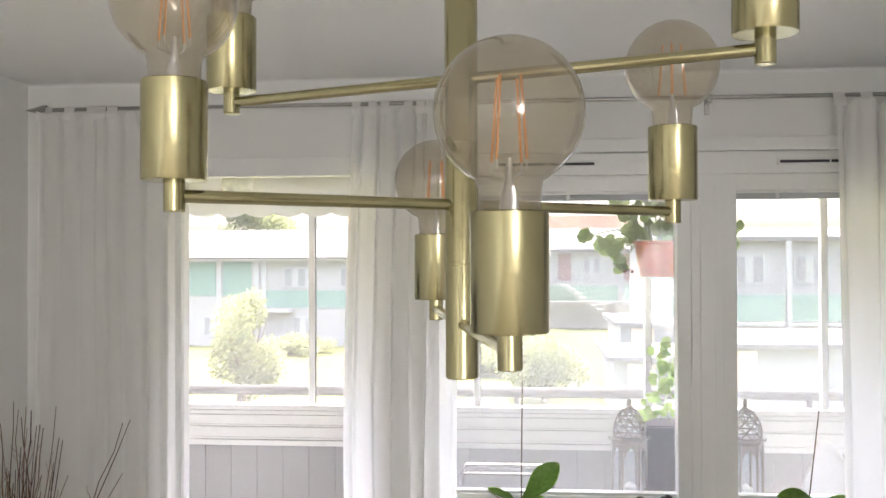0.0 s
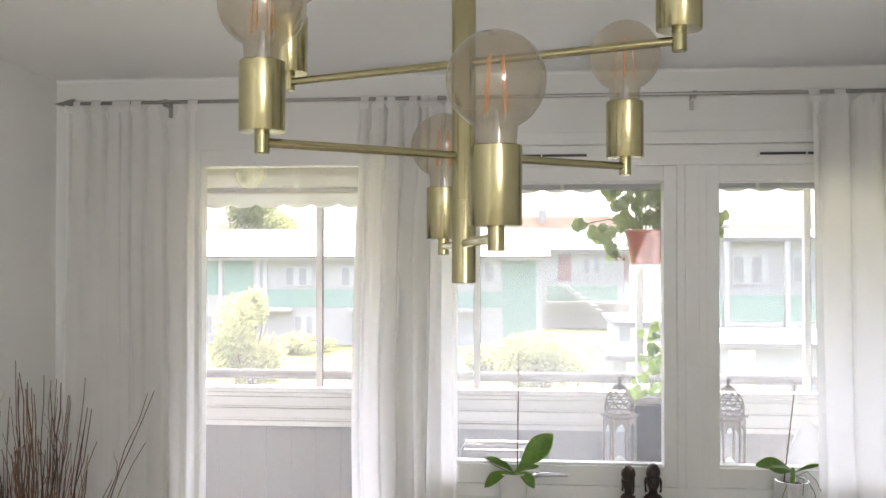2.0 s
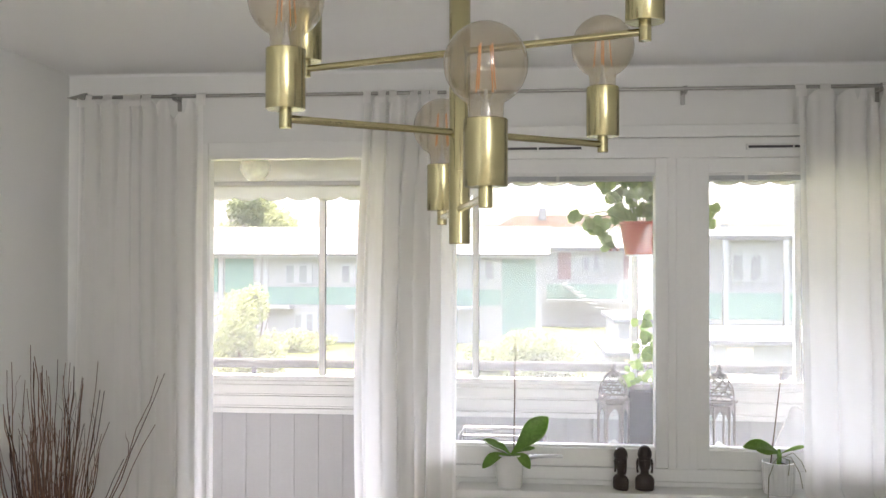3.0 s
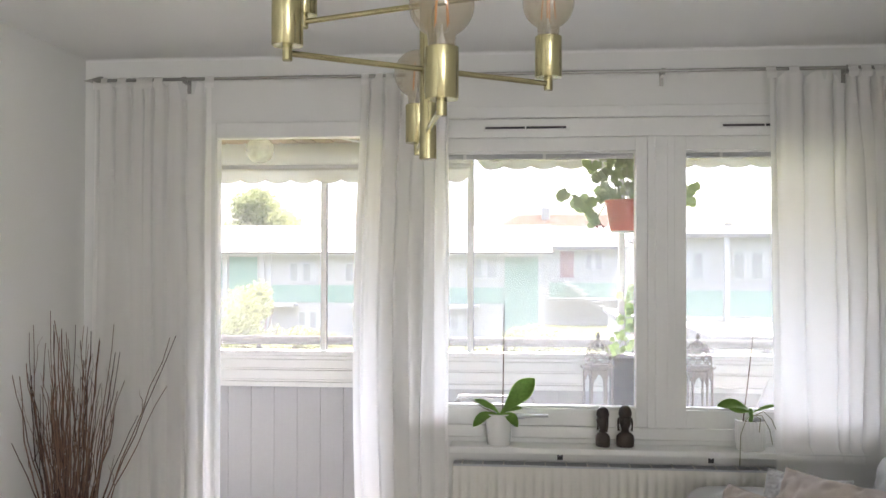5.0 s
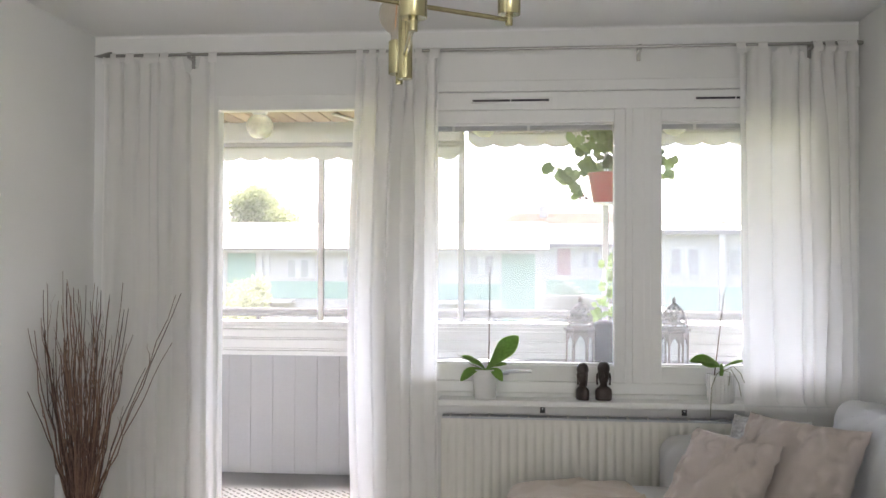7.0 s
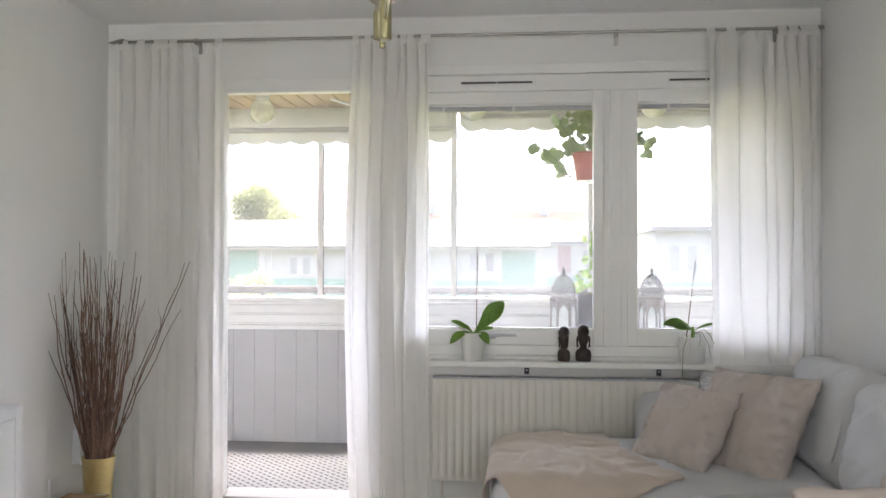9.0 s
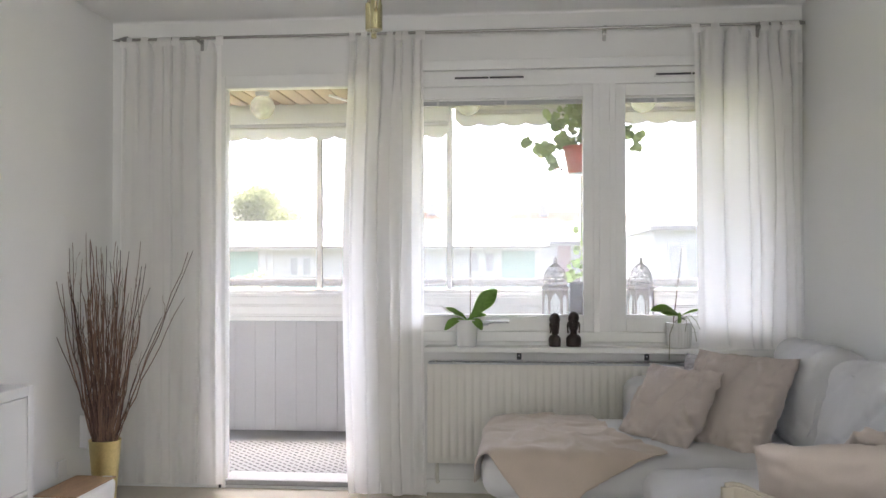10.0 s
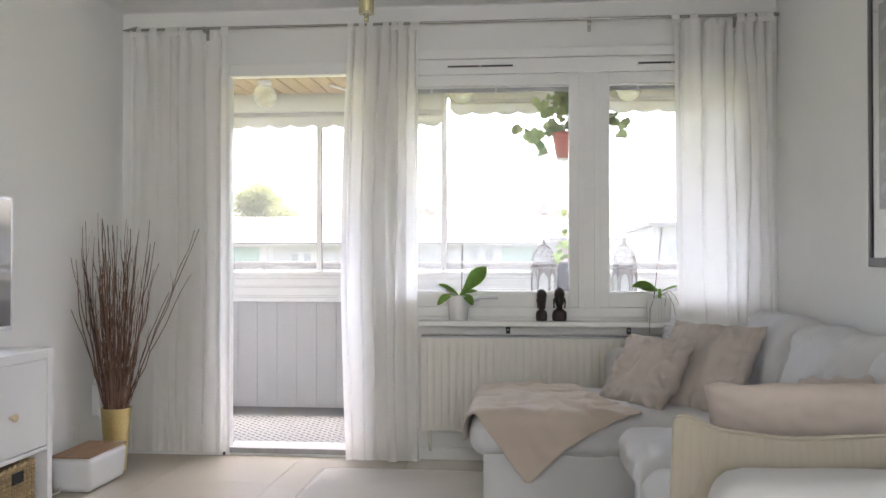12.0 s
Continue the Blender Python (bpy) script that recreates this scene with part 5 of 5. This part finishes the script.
def lantern(x, y):
    la = thing("lantern", (x, y, 0.7255), "aged white metal lantern with a pierced dome and arched glass sides", "lantern", "lanterns on the balcony table")
    z = 0.7255
    r = 0.068
    part("base", lathe([(0, z), (r * 1.08, z), (r * 1.08, z + 0.012), (r, z + 0.02), (r, z + 0.03), (0, z + 0.03)], x, y, 6), M_LANT, la)
    zs = z + 0.315
    part("eave", lathe([(0, zs), (r * 1.0, zs), (r * 1.13, zs + 0.008), (r * 1.13, zs + 0.016), (r * 0.98, zs + 0.024), (0, zs + 0.024)], x, y, 6), M_LANT, la)
    for k in range(6):
        a = math.pi / 3 * k
        a2 = a + math.pi / 3
        p, q = Vector((x + r * math.cos(a), y + r * math.sin(a), 0)), Vector((x + r * math.cos(a2), y + r * math.sin(a2), 0))
        part("post", tube([p + Vector((0, 0, z + 0.03)), p + Vector((0, 0, zs))], 0.0055, 6), M_LANT, la)
        part("hook", tube([p + Vector((0, 0, zs + 0.012)), p + (p - Vector((x, y, 0))) * 0.2 + Vector((0, 0, zs + 0.010)), p + (p - Vector((x, y, 0))) * 0.22 + Vector((0, 0, zs + 0.022))], 0.003, 6), M_LANT, la)
        def arch(u, v, p=p, q=q):
            c = p.lerp(q, u)
            h = 0.055 * abs(2 * u - 1) ** 1.4 + 0.014 + 0.006 * abs(math.sin(u * 12))
            return (c.x, c.y, zs - h * v)
        thicken(part("arch", grid(16, 2, arch), M_LANT, la), 0.002)
        pg = bmesh.new()
        vs = [pg.verts.new((c.x * 0.97 + x * 0.03, c.y * 0.97 + y * 0.03, zz)) for c, zz in ((p, z + 0.03), (q, z + 0.03), (q, zs), (p, zs))]
        pg.faces.new(vs)
        part("pane", pg, M_GLASS, la, shadow=False)
    zd = zs + 0.024
    dome = part("dome", bmesh.new(), M_LANT, la)
    bmd = bmesh.new()
    def prof(t):
        return 0.064 * (1 - t) ** 0.75 * (1 + 0.9 * t) + 0.007 * t, zd + 0.122 * t
    # pierced scrollwork: crossing spirals with rings between them
    for k in range(9):
        for s in (1, -1):
            pts = []
            for i in range(15):
                t = i / 14
                rr, zz = prof(t)
                a = 2 * math.pi * k / 9 + s * t * 1.7
                pts.append((x + rr * math.cos(a), y + rr * math.sin(a), zz))
            tube(pts, 0.0024, 5, bmd)
    for t in (0.02, 0.2, 0.4, 0.62, 0.85):
        rr, zz = prof(t)
        tube([(x + rr * math.cos(2 * math.pi * i / 24), y + rr * math.sin(2 * math.pi * i / 24), zz) for i in range(25)], 0.0026, 5, bmd, cap=False)
    bmd.to_mesh(dome.data)
    bmd.free()
    part("finial", lathe([(0, zd + 0.112), (0.012, zd + 0.114), (0.014, zd + 0.122), (0.007, zd + 0.128), (0.011, zd + 0.138), (0.009, zd + 0.148), (0.003, zd + 0.158), (0, zd + 0.166)], x, y, 12), M_LANT, la, smooth=True)
    part("candle", lathe([(0, z + 0.031), (0.028, z + 0.031), (0.028, z + 0.13), (0.025, z + 0.133), (0, z + 0.15)], x, y, 20), M_PORC, la, "white candle", smooth=True)
lantern(2.02, 0.42)
lantern(2.492, 0.42)

pl = thing("vine_planter", (2.21, 0.66, 0.7255), "dark brown planter box with a climbing pale green vine", "plant")
bm = box(2.105, 2.33, 0.56, 0.79, 0.7255, 1.075, 0.006)
part("planter", bm, M_PLANTER, pl)
part("soil", box(2.118, 2.317, 0.573, 0.777, 1.0755, 1.079), M_SOIL, pl)
rnd = random.Random(9)
def small_leaf(p, size, bm, lobes=5):
    """A lobed leaf, tilted at random."""
    n = Vector((rnd.uniform(-0.6, 0.6), -1 + rnd.uniform(-0.3, 0.6), rnd.uniform(-0.2, 1.0))).normalized()
    a = n.orthogonal().normalized()
    a.rotate(Matrix.Rotation(rnd.uniform(0, 6.28), 3, n))
    b = n.cross(a)
    c = bm.verts.new(Vector(p) + n * size * 0.12)
    ring = []
    m = 14
    for i in range(m):
        t = 2 * math.pi * i / m
        r = size * (0.92 + 0.08 * math.cos(lobes * t)) * (0.55 if i == 0 else 1)
        ring.append(bm.verts.new(Vector(p) + (a * math.cos(t) + b * math.sin(t)) * r + n * size * 0.06 * math.cos(2 * t)))
    for i in range(m):
        bm.faces.new((c, ring[i], ring[(i + 1) % m]))
    return bm
for k in range(4):
    x0 = 2.13 + 0.05 * k
    pts = [(x0, 0.68, 1.07)]
    for i in range(1, 9):
        pts.append((pts[-1][0] + rnd.uniform(-0.014, 0.022), 0.68 + rnd.uniform(-0.03, 0.03), 1.07 + i * rnd.uniform(0.038, 0.046)))
    vn = part("vine", tube(pts, 0.0016, 5), M_LEAF2, pl, smooth=True)
    for i in range(1, 9):
        for _ in range(2):
            p = Vector(pts[i]) + Vector((rnd.uniform(-0.045, 0.04), rnd.uniform(-0.02, 0.02), rnd.uniform(-0.02, 0.02)))
            part("leaf", small_leaf(p, rnd.uniform(0.016, 0.03), bmesh.new(), 3), M_LEAF2, vn)

# hanging geranium
hp = thing("hanging_geranium", (2.19, 0.72, 1.70), "leafy geranium in a red plastic hanging pot", "plant")
HX, HY = 2.185, 0.72
part("pot", lathe([(0, 1.722), (0.076, 1.722), (0.08, 1.726), (0.104, 1.868), (0.110, 1.870), (0.110, 1.882), (0.104, 1.882), (0.1, 1.86), (0, 1.855)], HX, HY, 40), M_TERRA, hp, "red plastic pot", smooth=True)
part("saucer", lathe([(0, 1.714), (0.07, 1.714), (0.08, 1.7215), (0, 1.7215)], HX, HY, 32), M_PORC, hp, smooth=True)
for k in range(3):
    a = 2 * math.pi * k / 3 + 0.5
    part("wire", tube([(HX + 0.107 * math.cos(a), HY + 0.107 * math.sin(a), 1.878), (HX, HY, 2.25), (HX, HY, 2.283)], 0.0014, 5), M_STEEL, hp)
def spray(tip, n, spread):
    """A soft stalk from the pot to a tuft of lobed leaves."""
    t = Vector(tip)
    b = Vector((HX + 0.05 * (1 if t.x > HX else -1) * min(1, abs(t.x - HX) * 8), HY, 1.86))
    mid = (b + t) / 2 + Vector((0, 0, 0.05))
    st = part("stalk", tube([b, mid, t], [0.004, 0.003, 0.002], 6), M_GLEAF, hp, smooth=True)
    for _ in range(n):
        p = t + Vector((rnd.gauss(0, spread), rnd.gauss(0, spread), rnd.gauss(0, spread * 0.8)))
        part("leaf", small_leaf(p, rnd.uniform(0.022, 0.038), bmesh.new(), 7), M_GLEAF, st)
for dx, dz, n, sp in ((-0.05, 0.06, 9, 0.032), (0.04, 0.07, 9, 0.035), (-0.07, 0.13, 8, 0.03), (0.02, 0.15, 9, 0.035), (0.08, 0.12, 7, 0.03), (-0.02, 0.22, 8, 0.032), (-0.10, 0.20, 5, 0.025), (0.09, 0.05, 7, 0.03), (-0.10, 0.03, 5, 0.022), (0.06, 0.22, 6, 0.03)):
    spray((HX + dx, HY + rnd.uniform(-0.07, 0.05), 1.88 + dz), n, sp)
for dx, dz, n, sp in ((-0.31, 0.03, 3, 0.016), (-0.26, 0.0, 6, 0.024), (-0.23, -0.04, 5, 0.02), (-0.19, -0.08, 4, 0.016), (-0.16, -0.11, 3, 0.012), (0.295, 0.07, 5, 0.02), (0.33, -0.02, 4, 0.014), (0.24, 0.10, 6, 0.024), (0.34, 0.05, 3, 0.014), (-0.14, 0.10, 6, 0.028), (-0.17, 0.19, 5, 0.024)):
    spray((HX + dx, HY - 0.03, 1.88 + dz), n, sp)
for k in range(3):
    bm = bmesh.new()
    bmesh.ops.create_icosphere(bm, subdivisions=2, radius=0.008, matrix=Matrix.Translation((HX - 0.15 + k * 0.016, HY - 0.03, 1.745 + 0.012 * (k % 2))))
    part("bud", bm, M_FLOWER, hp, "dark red bud", smooth="all")

# chairs on the balcony
c1 = thing("metal_chair", (1.5, 0.95, BZ), "slim grey metal balcony chair seen through the window", "chair")
part("back_frame", tube([(1.30, 0.84, 0.46), (1.29, 0.83, 0.80), (1.31, 0.83, 0.84), (1.70, 0.83, 0.84), (1.72, 0.83, 0.80), (1.71, 0.84, 0.46)], 0.010, 8), M_STEEL, c1, smooth=True)
part("back_bar", tube([(1.295, 0.832, 0.80), (1.715, 0.832, 0.80)], 0.006, 8), M_STEEL, c1, smooth=True)
part("seat", box(1.29, 1.73, 0.845, 1.24, 0.45, 0.47, 0.005), M_STEEL, c1)
for lx in (1.31, 1.71):
    for ly in (0.86, 1.22):
        part("leg", tube([(lx, ly, BZ + 0.0115 if lx < 2.1 and ly < 1.03 else BZ), (lx, ly, 0.45)], 0.010, 8), M_STEEL, c1, smooth=True)
c2 = thing("plastic_chair", (2.98, 1.1, BZ), "white plastic balcony chair with a rounded back", "chair")
thicken(part("backrest", grid(14, 14, lambda u, v: (2.86 + u * 0.30 - (u - 0.5) * 0.16 * v ** 3, 1.0 + 0.06 * (1 - (2 * u - 1) ** 2), 0.45 + v * (0.40 + 0.09 * math.sin(math.pi * u)))), M_PLAST, c2, smooth="all"), 0.006)
part("seat", box(2.82, 3.2, 1.0, 1.4, 0.43, 0.455, 0.01), M_PLAST, c2)
for lx in (2.85, 3.17):
    for ly in (1.05, 1.37):
        part("leg", tube([(lx, ly, BZ), (lx, ly, 0.43)], 0.014, 8), M_PLAST, c2, smooth=True)

# ---- outside ----
GZ = -2.9
def hill(u, v):
    x, y = -250 + 500 * u, 2.0 + 400 * v ** 2
    return (x, y, GZ + 0.5 * n3(x * 0.02, y * 0.03, 0) * min(1, max(0, (y - 20) / 60)))
setting("ground", grid(60, 60, hill), M_GRASS, "sunlit yellow-green lawn between the houses", "lawn", "all")
setting("ground_near", box(-250, 250, -250, 2.01, GZ - 0.4, GZ - 0.05), M_GRASS, "lawn under and behind the house", "lawn")
blk = box(XL - 0.2, XR + 0.2, YB - 0.3, 0.05, 2.66, 5.6)
setting("upper_storey", blk, M_TRIM_OUT, "plain white storey above the room", "wall")

def far_window(parent, x, y, z, w, h, cross=True):
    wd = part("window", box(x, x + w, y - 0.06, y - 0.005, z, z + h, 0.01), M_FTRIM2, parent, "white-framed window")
    n = 2 if cross else 1
    pw = (w - 0.12 - 0.08 * (n - 1)) / n
    for i in range(n):
        px = x + 0.06 + i * (pw + 0.08)
        part("pane", box(px, px + pw, y - 0.066, y - 0.061, z + 0.08, z + h - 0.08), M_FWIN, wd)
        part("window_curtain", box(px + pw * 0.62, px + pw, y - 0.070, y - 0.067, z + 0.08, z + h - 0.08), M_FTRIM2, wd)

FY = 45.0
ha = thing("terrace_house", (-10, FY, GZ), "two-storey white and teal terraced house across the lawn", "house")
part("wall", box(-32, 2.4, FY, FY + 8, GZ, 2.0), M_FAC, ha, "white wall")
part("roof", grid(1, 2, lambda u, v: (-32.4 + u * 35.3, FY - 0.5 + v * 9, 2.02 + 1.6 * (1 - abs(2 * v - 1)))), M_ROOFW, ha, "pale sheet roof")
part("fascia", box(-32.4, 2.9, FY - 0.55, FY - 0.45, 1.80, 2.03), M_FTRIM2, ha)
part("gutter", tube([(-32.4, FY - 0.62, 1.98), (2.9, FY - 0.62, 1.98)], 0.06, 6), M_DGREY, ha)
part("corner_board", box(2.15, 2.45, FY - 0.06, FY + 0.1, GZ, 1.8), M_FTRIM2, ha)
for k, (x0, x1, z0, z1) in enumerate(((-17.5, -15.3, -0.1, 1.75), (-14.9, -13.3, -0.1, 1.75), (-12.9, -4.0, -0.75, 0.2), (-3.4, 0.3, -0.75, 0.1), (0.35, 2.14, -2.3, 1.75), (-24, -18, -0.75, 0.2))):
    part("teal_panel", box(x0, x1, FY - 0.04, FY - 0.003, z0, z1), M_TEAL, ha, "teal wall panel")
for x in (-11.5, -8.4, -5.6, -20.0, -23):
    far_window(ha, x, FY, 0.35, 1.5, 1.1)
far_window(ha, -1.45, FY, 0.55, 1.7, 1.15)
for x in (-3.2, -7.5, -11, -16):
    far_window(ha, x, FY, -2.3, 1.3, 1.1)
for x in (-15.1, -13.0, -3.7, -12.6):
    part("downpipe", box(x - 0.12, x + 0.12, FY - 0.1, FY - 0.045, GZ, 1.8), M_FTRIM2, ha)
for k in range(3):
    part("entry_roof", box(-13 + 5.0 * k, -11 + 5.0 * k, FY - 1.0, FY - 0.05, -0.95, -0.8), M_FTRIM2, ha)

hb = thing("stair_house", (9, 58, GZ), "white house with an outside stair and teal balcony fronts", "house")
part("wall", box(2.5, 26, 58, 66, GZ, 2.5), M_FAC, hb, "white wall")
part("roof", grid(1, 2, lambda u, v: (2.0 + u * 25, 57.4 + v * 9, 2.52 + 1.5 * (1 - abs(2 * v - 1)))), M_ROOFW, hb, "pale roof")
part("fascia", box(2.0, 27, 57.35, 57.45, 2.3, 2.53), M_DGREY, hb)
for k in range(4):
    far_window(hb, 5.4 + 4.4 * k, 58, 0.9, 1.4, 1.1)
    part("balcony_front", box(3.0 + 5 * k, 7.6 + 5 * k, 56.9, 57.0, -0.9, 0.1), M_TEAL, hb, "teal balcony front")
    part("balcony_slab", box(3.0 + 5 * k, 7.6 + 5 * k, 56.9, 57.99, -1.1, -0.95), M_FTRIM2, hb)
    part("red_door", box(3.75 + 4.4 * k, 4.65 + 4.4 * k, 57.93, 57.99, 0.4, 2.2), M_REDDOOR, hb, "red door")
stair = box(0, 5.4, 0, 0.9, -0.12, 0.0)
bmesh.ops.transform(stair, matrix=pose(4.0, 55.8, 0.2, 0, 36, 0), verts=stair.verts[:])
part("stair_flight", stair, M_FTRIM2, hb, "white outside stair")
for k in range(12):
    part("step", box(4.0 + 0.36 * k, 4.42 + 0.36 * k, 55.8, 56.7, 0.12 - 0.262 * k, 0.18 - 0.262 * k), M_FTRIM2, hb)

hc = thing("white_block", (11, 38, GZ), "white apartment block with teal glazed balconies", "house")
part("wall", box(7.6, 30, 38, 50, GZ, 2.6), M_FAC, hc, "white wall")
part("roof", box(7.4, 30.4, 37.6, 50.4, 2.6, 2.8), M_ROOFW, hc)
for k in range(5):
    part("balcony_front", box(7.9 + 2.6 * k, 10.2 + 2.6 * k, 37.2, 37.3, -0.9, 0.25), M_TEAL, hc, "teal balcony front")
    part("balcony_slab", box(7.9 + 2.6 * k, 10.2 + 2.6 * k, 37.2, 37.99, -1.1, -0.95), M_FTRIM2, hc)
    part("pillar", box(10.3 + 2.6 * k, 10.5 + 2.6 * k, 37.2, 37.4, GZ, 2.59), M_FTRIM2, hc)
    far_window(hc, 8.2 + 2.6 * k, 38, 0.7, 1.6, 1.3)
for i, (x0, x1, y0, y1, z1) in enumerate(((5.0, 7.0, 30, 35, -0.6), (7.4, 14, 25, 31, -0.9), (4.2, 6.6, 24, 28, -1.2))):
    sh = thing("garden_shed", ((x0 + x1) / 2, y0, GZ), "low white garden shed with a flat pale roof", "shed", "garden sheds")
    part("wall", box(x0, x1, y0, y1, GZ, z1), M_FAC, sh)
    part("roof", box(x0 - 0.2, x1 + 0.2, y0 - 0.3, y1 + 0.3, z1 + 0.001, z1 + 0.14), M_ROOFW, sh)
    part("door", box(x0 + 0.4, x0 + 1.2, y0 - 0.03, y0 - 0.003, GZ + 0.1, z1 - 0.1), M_KNOB, sh, "tan wooden door")

for x0, x1, y, zt, zr in ((-14.5, -5, 84, 4.3, 6.3), (-3, 15, 92, 4.0, 6.6), (17, 40, 95, 3.0, 5.0), (-60, -30, 110, 2.0, 4.5)):
    hr = thing("red_roof_house", ((x0 + x1) / 2, y, GZ), "distant pale house with a red tiled hip roof", "house", "distant houses")
    part("wall", box(x0, x1, y, y + 9, GZ, zt), M_FAC, hr)
    bm = bmesh.new()
    e = 3.5
    vs = [bm.verts.new(p) for p in ((x0 - 0.5, y - 0.5, zt), (x1 + 0.5, y - 0.5, zt), (x1 + 0.5, y + 9.5, zt), (x0 - 0.5, y + 9.5, zt), (x0 + e, y + 4.5, zr), (x1 - e, y + 4.5, zr))]
    for f in ((0, 1, 5, 4), (1, 2, 5), (2, 3, 4, 5), (3, 0, 4)):
        bm.faces.new([vs[i] for i in f])
    rf = part("roof", bm, M_ROOFR, hr, "red tiled roof")
    part("chimney", box(x0 + 6, x0 + 6.8, y + 3.4, y + 4.2, zr - 0.6, zr + 0.7), M_FAC, rf)
    for k in range(int((x1 - x0) / 3)):
        far_window(hr, x0 + 1 + 3 * k, y, zt - 2.0, 1.3, 1.3)

def leafy(name, label, category, cx, cy, z0, rx, rz, clumps, size, seed, trunk=0.0, group=""):
    """Trunk, limbs and a crown of many small leaf tufts with gaps."""
    rr = random.Random(seed)
    th = thing(name, (cx, cy, GZ), label, category, group)
    zc = z0 + rz
    limbs = bmesh.new()
    tips = []
    for k in range(14):
        a = rr.uniform(0, 6.28)
        el = rr.uniform(-0.2, 1.2)
        t = Vector((cx + rx * 0.7 * math.cos(a) * math.cos(el), cy + rx * 0.7 * math.sin(a) * math.cos(el), zc + rz * 0.7 * math.sin(el)))
        tips.append(t)
        b = Vector((cx, cy, GZ))
        m = Vector((cx, cy, max(GZ + 0.2, z0))) + (t - Vector((cx, cy, z0))) * 0.3
        tube([b, m, t], [0.05 * rx, 0.03 * rx, 0.008 * rx], 5, limbs)
    part("trunk", limbs, M_BARK, th, "branching trunk")
    verts, faces = [], []
    lobes = [(Vector((rr.uniform(-1, 1), rr.uniform(-1, 1), rr.uniform(-0.8, 1))), rr.uniform(0.28, 0.5)) for _ in range(16)]
    for _ in range(clumps):
        c, s = rr.choice(lobes)
        c = c.normalized() * min(1, c.length) * 0.72
        d = Vector((rr.gauss(0, 1), rr.gauss(0, 1), rr.gauss(0, 1))).normalized() * s * rr.uniform(0.6, 1.05)
        p = c + d
        q = Vector((cx + p.x * rx, cy + p.y * rx, zc + p.z * rz))
        if q.z < GZ:
            continue
        n = Vector((rr.gauss(0, 1), rr.gauss(0, 1), rr.gauss(0, 1) + 0.6)).normalized()
        a = n.orthogonal().normalized()
        b = n.cross(a)
        z = size * rr.uniform(0.6, 1.3)
        i = len(verts)
        verts += [q + a * z, q + b * z * 0.5 + n * z * 0.15, q - a * z, q - b * z * 0.5 + n * z * 0.15]
        faces.append((i, i + 1, i + 2, i + 3))
    me = bpy.data.meshes.new("crown")
    me.from_pydata([tuple(v) for v in verts], [], faces)
    me.materials.append(M_BUSH)
    ob = new("crown", me)
    ob.parent = th
    ob.matrix_parent_inverse = Matrix.Translation(th.location).inverted()
leafy("tree", "broad leafy tree behind the terraced house", "tree", -23.6, 80, 0.4, 3.7, 4.1, 11000, 0.22, 15)
leafy("tree", "small distant leafy tree beside the red roofs", "tree", 24.5, 84, 0.8, 2.2, 1.7, 3000, 0.2, 6)
leafy("bush", "pale green garden bush on the lawn", "bush", -7.3, 25, GZ, 1.15, 2.0, 6500, 0.09, 8, group="garden bushes")
leafy("bush", "pale green garden bush on the lawn", "bush", 2.2, 27, GZ, 1.6, 1.25, 6500, 0.09, 9, group="garden bushes")
leafy("bush", "pale green garden bush on the lawn", "bush", 0.3, 34, GZ, 1.6, 0.6, 4000, 0.10, 10, group="garden bushes")
leafy("bush", "low hedge bush before the house", "bush", -9.5, 41, GZ, 1.6, 0.6, 4000, 0.12, 12, group="garden bushes")
leafy("bush", "low hedge bush before the house", "bush", -4.6, 42, GZ, 1.6, 0.5, 4000, 0.12, 13, group="garden bushes")

# ---- floor sheets, each a piece of the floor ----
TW, TL = 0.60, 1.20
i = 0
x = 0.684 - 2 * TW
tile_mesh = {}
while x < XR:
    y = 0.0
    while y > YB:
        ln = TL * 0.5 if (i % 2 and y == 0.0) else TL
        x0, x1, y0, y1 = max(x, XL), min(x + TW, XR), max(y - ln, YB), y
        key = (round(x1 - x0, 4), round(y1 - y0, 4))
        if key not in tile_mesh:
            b = box(0.001, key[0] - 0.001, 0.001, key[1] - 0.001, -0.0055, 0.0)
            me = bpy.data.meshes.new("floor_sheet")
            b.to_mesh(me)
            b.free()
            me.materials.append(M_FLOOR)
            tile_mesh[key] = me
        ob = new("floor_sheet", tile_mesh[key])
        ob.location = (x0, y0, 0)
        ob.parent = floor
        y -= ln
    x += TW
    i += 1
